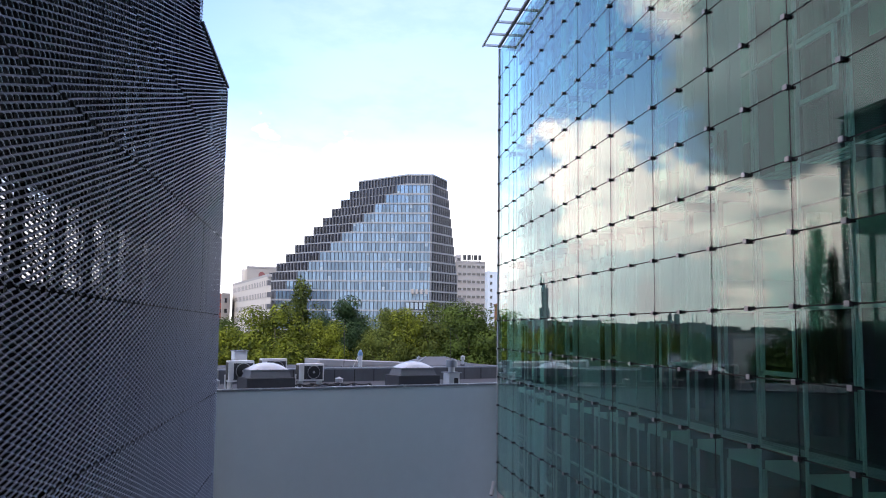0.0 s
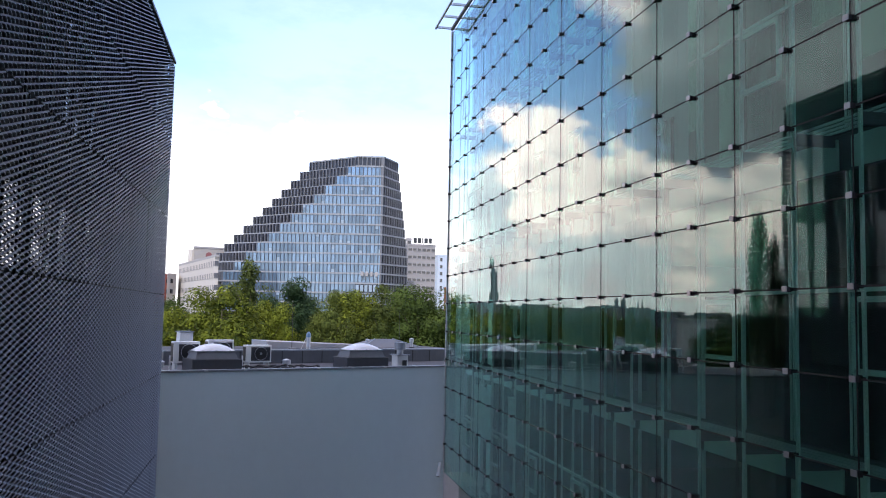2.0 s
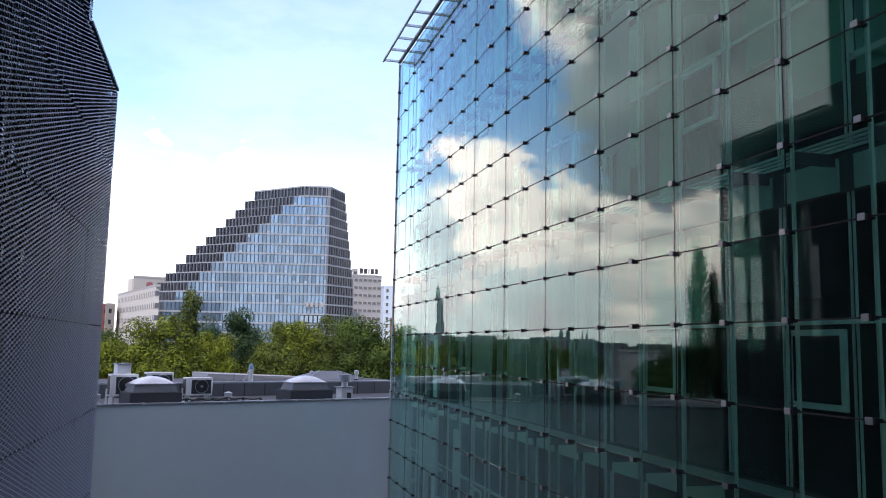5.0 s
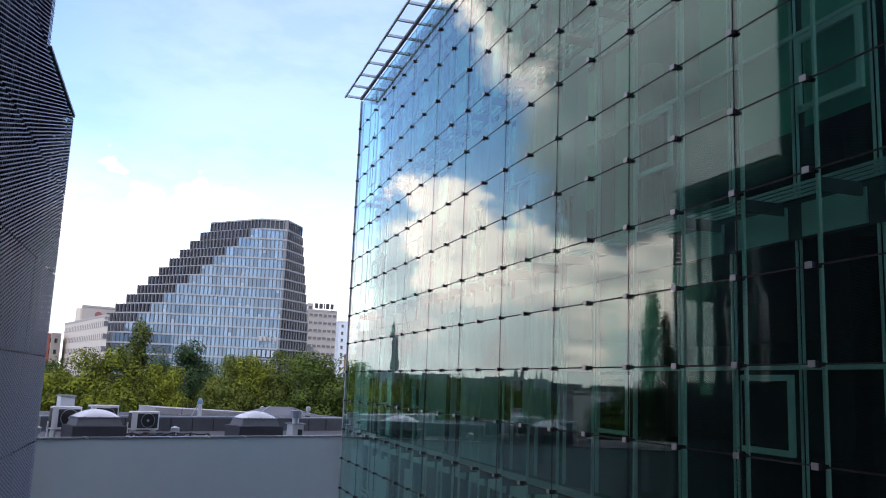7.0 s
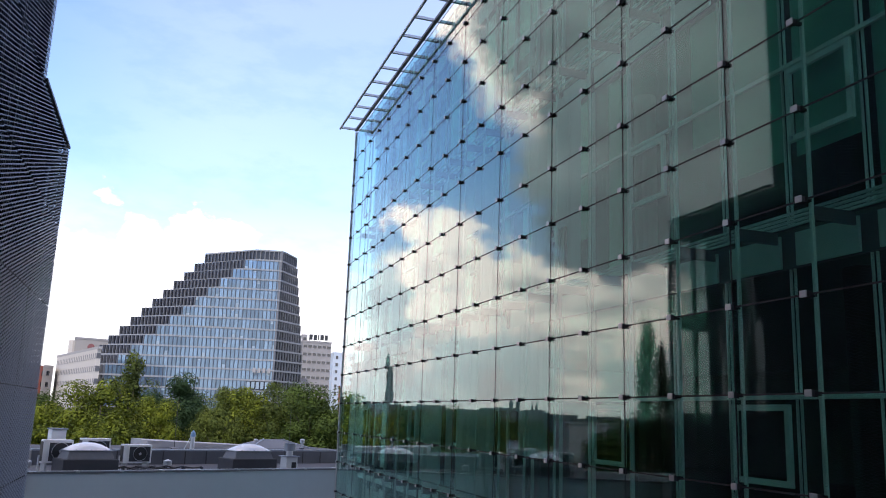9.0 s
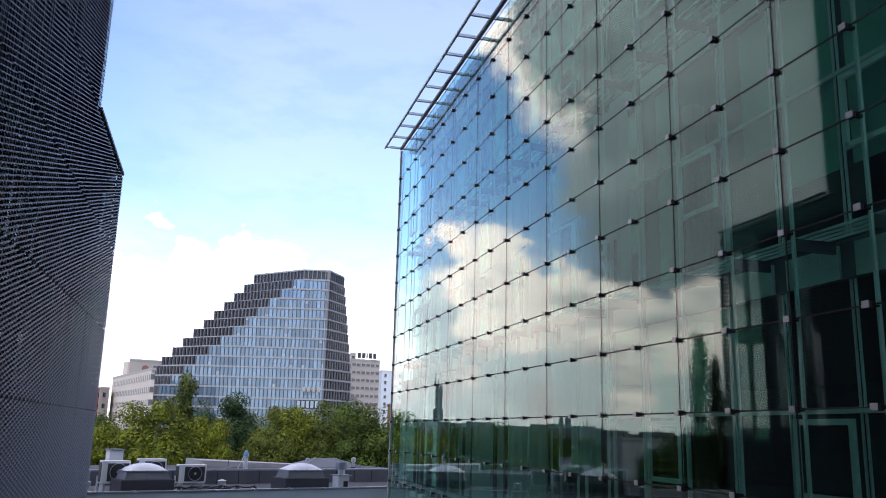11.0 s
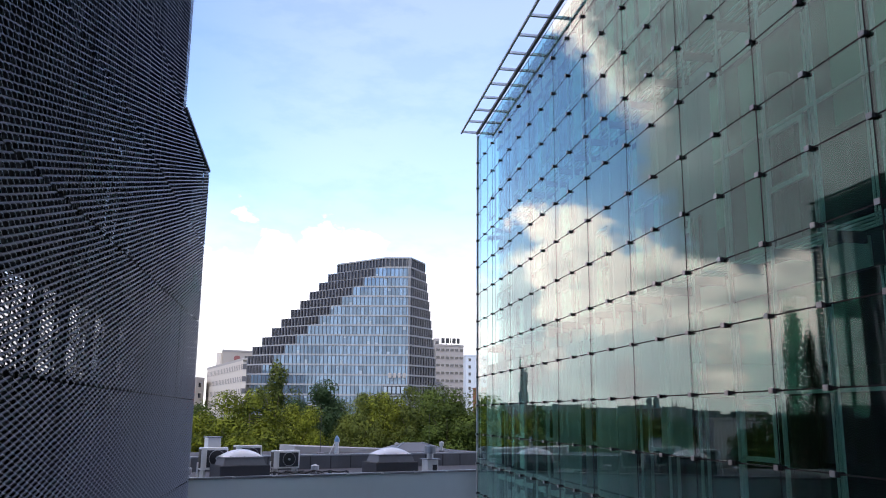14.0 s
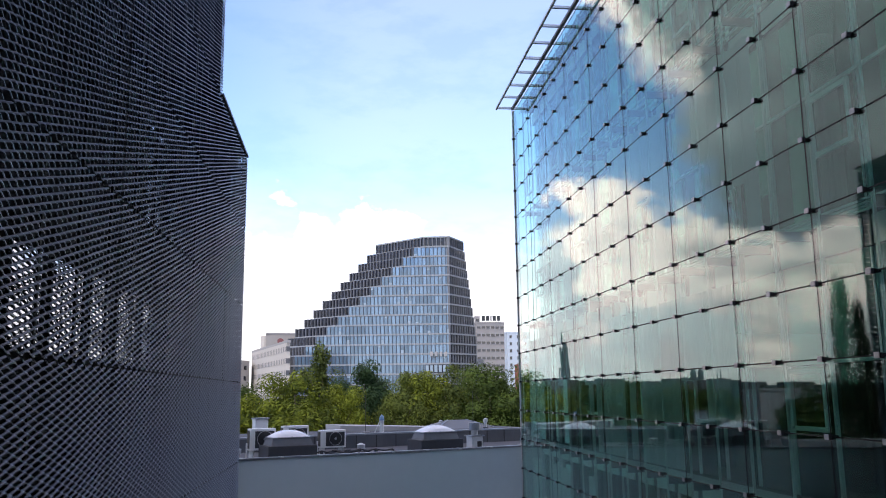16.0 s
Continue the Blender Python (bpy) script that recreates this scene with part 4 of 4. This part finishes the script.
def tree(kind, x, y, h, rot=0.0, wide=1.0):
    crown, trunk, label = TREES[kind]
    t = thing("tree", pose(x, y, 0, 0, 0, rot), label, "tree", "trees of the park")
    for nm, me, mat in (("crown", crown, None), ("trunk", trunk, M_BARK)):
        ob = part(nm, me, mat, t)
        ob.scale = (h / 12 * wide, h / 12 * wide, h / 12)


rg = random.Random(21)
# the near belt behind the low roof
for kind, x, y, h, wide in (("lime", -11.5, 92, 10.4, 1.0), ("lime", -5.0, 88, 12.6, 1.05), ("olive", -14.5, 112, 9.4, 1.0), ("green", -17.5, 100, 8.8, 1.0),
                            ("lime", -0.5, 94, 11.2, 0.9), ("slim", -3.0, 118, 17.0, 1.0), ("dark", 2.6, 112, 14.2, 1.0), ("dark", 0.2, 104, 11.8, 0.8),
                            ("olive", 6.6, 96, 11.5, 0.8), ("lime", 9.5, 100, 12.6, 1.0), ("olive", 13.2, 98, 12.3, 1.0), ("green", 16.2, 92, 12.8, 1.05),
                            ("green", 21.0, 96, 12.6, 1.05), ("green", 25.0, 104, 13.2, 1.0), ("lime", 11.5, 118, 13.3, 1.0), ("green", 18.5, 116, 13.4, 1.0),
                            ("green", 28.5, 98, 12.2, 1.0), ("olive", 32.0, 112, 13.0, 1.0), ("green", -22.5, 118, 9.4, 1.0), ("dark", 23.0, 90, 11.6, 0.9),
                            ("green", 5.0, 122, 12.0, 1.0), ("olive", -8.5, 124, 10.4, 1.0), ("green", 36.0, 104, 12.0, 1.0)):
    tree(kind, x, y, h, rg.uniform(0, 360), wide)
# the park that the glass wall mirrors
for q in range(95):
    az, d = rg.uniform(13, 50), rg.uniform(85, 330)
    if 20 < az < 33 and d < 190 and rg.random() < 0.75:
        continue
    tree("far_" + rg.choice(("green", "green", "dark", "olive", "lime")), 12.4 - math.sin(radians(az)) * d, math.cos(radians(az)) * d, rg.uniform(8.0, 10.8), rg.uniform(0, 360))
for x, y, h in ((-13.5, 92, 10.9), (-16.5, 88, 10.7), (-20.0, 94, 11.0), (-23.0, 90, 10.6), (-27.0, 97, 10.6), (-11.0, 104, 11.0), (-31.0, 101, 9.6)):
    tree("green", x, y, h, rg.uniform(0, 360), 1.1)
tree("poplar", -23.5, 56.5, 17.2, 20, 0.8)
tree("poplar", -25.2, 57.0, 15.4, 130, 0.8)
tree("dark", -27.0, 54.0, 9.0, 40, 0.6)


# ---- parked cars ----
def car(m, paint, label):
    t = thing("car", m, label, "car", "parked cars")
    prof = [(-2.1, 0.35), (2.1, 0.35), (2.15, 0.75), (1.3, 0.92), (0.6, 1.42), (-1.1, 1.45), (-1.9, 0.95), (-2.15, 0.85)]
    bm = bmesh.new()
    a, b = [bm.verts.new((x, -0.85, z)) for x, z in prof], [bm.verts.new((x, 0.85, z)) for x, z in prof]
    bm.faces.new(a), bm.faces.new(b[::-1])
    for i in range(len(prof)):
        bm.faces.new((a[i], b[i], b[(i + 1) % len(prof)], a[(i + 1) % len(prof)]))
    bmesh.ops.recalc_face_normals(bm, faces=bm.faces)
    body = part("body", bm, paint, t)
    for y in (-0.855, 0.855):
        part("window", boxes((-1.2, y - 0.006, 0.98, 0.7, y + 0.006, 1.34)), M_DARK_GLASS, body)
    for x in (-1.35, 1.35):
        for y in (-0.78, 0.78):
            w = part("wheel", rod(bmesh.new(), (x, y - 0.1, 0.32), (x, y + 0.1, 0.32), 0.32, 16), M_GRILLE, t)
            part("rim", rod(bmesh.new(), (x, y - 0.11, 0.32), (x, y + 0.11, 0.32), 0.18, 12), M_STEEL, w)


PAINTS = [(surface("white_car_paint", (0.7, 0.7, 0.7), rough=0.25, coat=1.0, vary=0.02), "white parked car on asphalt"),
          (surface("silver_car_paint", (0.42, 0.43, 0.45), rough=0.3, metal=0.4, coat=1.0, vary=0.02), "silver parked car on asphalt"),
          (surface("black_car_paint", (0.02, 0.02, 0.022), rough=0.2, coat=1.0, vary=0.02), "black parked car on asphalt")]
setting("car_park", boxes((-92, 118, 0.0, -44, 182, 0.03)), M_ASPHALT, "asphalt car park beyond the low roof", "road")
for q in range(16):
    r, c = divmod(q, 8)
    paint, label = PAINTS[(q * 7 + r) % 3]
    car(pose(-88 + c * 5.6 + rg.uniform(-0.4, 0.4), 136 + r * 20, 0.03, 0, 0, 80 + rg.uniform(-3, 3)), paint, label)

# ---- skyline that the glass wall mirrors ----
for q in range(26):
    az = 11 + q * 1.45 + rg.uniform(-0.3, 0.3)
    d = rg.uniform(520, 720)
    x, y = 12.4 - math.sin(radians(az)) * d, math.cos(radians(az)) * d
    w, top = rg.uniform(6, 12), 19.0 - (az - 11) * 0.30 + rg.uniform(-1.6, 0.6)
    block("far_house", [(x - w, y), (x + w, y), (x + w, y + 14), (x - w, y + 14)], top, 3, "far town house on the skyline", M_FAR, pitch=6, width=2.0, height=1.8, sides=(0,), cap=1.2, roof=M_FAR)
low_hall = block("market_hall", [(-86, 205), (-54, 215), (-58, 232), (-90, 222)], 6.5, 1, "low white hall beside the car park", M_WHITE, pitch=4, width=3, height=2, sides=(0,))
block("pale_hall", [(-49.5, 103), (-42.5, 107), (-46.0, 119), (-53, 115)], 9.9, 2, "pale grey hall wall near the poplars", M_CONCRETE, pitch=12, width=1.5, height=1.2, sides=(0,), cap=0.3)
chapel = thing("chapel", pose(-246.0, 556, 0), "small church with two thin spires on the skyline", "church")
part("nave", prism(bmesh.new(), [(-6, -4), (7, -4), (7, 4), (-6, 4)], 0, 17), M_FAR, chapel)
for dx in (-1.6, 1.6):
    part("spire", rod(bmesh.new(), (dx, 0, 17), (dx, 0, 23), 0.7, 6, 0.1), M_FAR, chapel)
church = thing("church_spire", pose(-142.5, 580, 0), "slender grey church spire above the far roofs", "church")
part("tower", boxes((-2.8, -2.8, 0, 2.8, 2.8, 27), bevel=0.2), M_FAR, church)
part("belfry", boxes((-2.2, -2.2, 27.01, 2.2, 2.2, 41), bevel=0.2), M_FAR, church)
part("spire", rod(bmesh.new(), (0.3, 0, 41), (0.3, 0, 54), 1.6, 8, 0.2), M_FAR, church)
for dx in (-1.9, 1.9):
    part("pinnacle", rod(bmesh.new(), (dx, 0, 41), (dx, 0, 46.5), 0.4, 6, 0.08), M_FAR, church)
part("nave", prism(bmesh.new(), [(2.6, -5), (26, -5), (26, 5), (2.6, 5)], 0, 12), M_FAR, church)
for dx in (0.0, 5.0):
    t = thing("twin_tower", pose(-234.5 + dx, 560, 0), "small dark domed tower on the skyline", "tower", "twin towers on the skyline")
    part("shaft", rod(bmesh.new(), (0, 0, 0), (0, 0, 21), 1.7, 10), M_FAR, t)
    part("dome", rod(bmesh.new(), (0, 0, 21), (0, 0, 24), 1.9, 10, 0.5), M_FAR, t)
hill = bmesh.new()
prev = None
for q in range(61):
    az = radians(-60 + q * 2.6)
    d = 1500
    z = 14 + 7 * noise.noise(Vector((q * 0.23, 3.1, 0)))
    lo, hi = hill.verts.new((-math.sin(az) * d, math.cos(az) * d, -2)), hill.verts.new((-math.sin(az) * (d + 60), math.cos(az) * (d + 60), z))
    far = hill.verts.new((-math.sin(az) * (d + 900), math.cos(az) * (d + 900), -2))
    if prev:
        hill.faces.new((prev[0], lo, hi, prev[1]))
        hill.faces.new((prev[1], hi, far, prev[2]))
    prev = (lo, hi, far)
setting("backdrop", hill, M_FAR, "low wooded hills along the horizon", "hills")

# ---- building behind the camera ----
home = thing("viewpoint_building", pose(0, 0, 0), "pale building behind the viewing terrace", "building")
part("wall", boxes((-2.6, -3.2, 0, 6.1, -3.0, 13)), M_CONCRETE, home)
part("terrace", boxes((-2.6, -3.0, 0, 6.1, 0.6, 8.35)), M_CONCRETE, home)
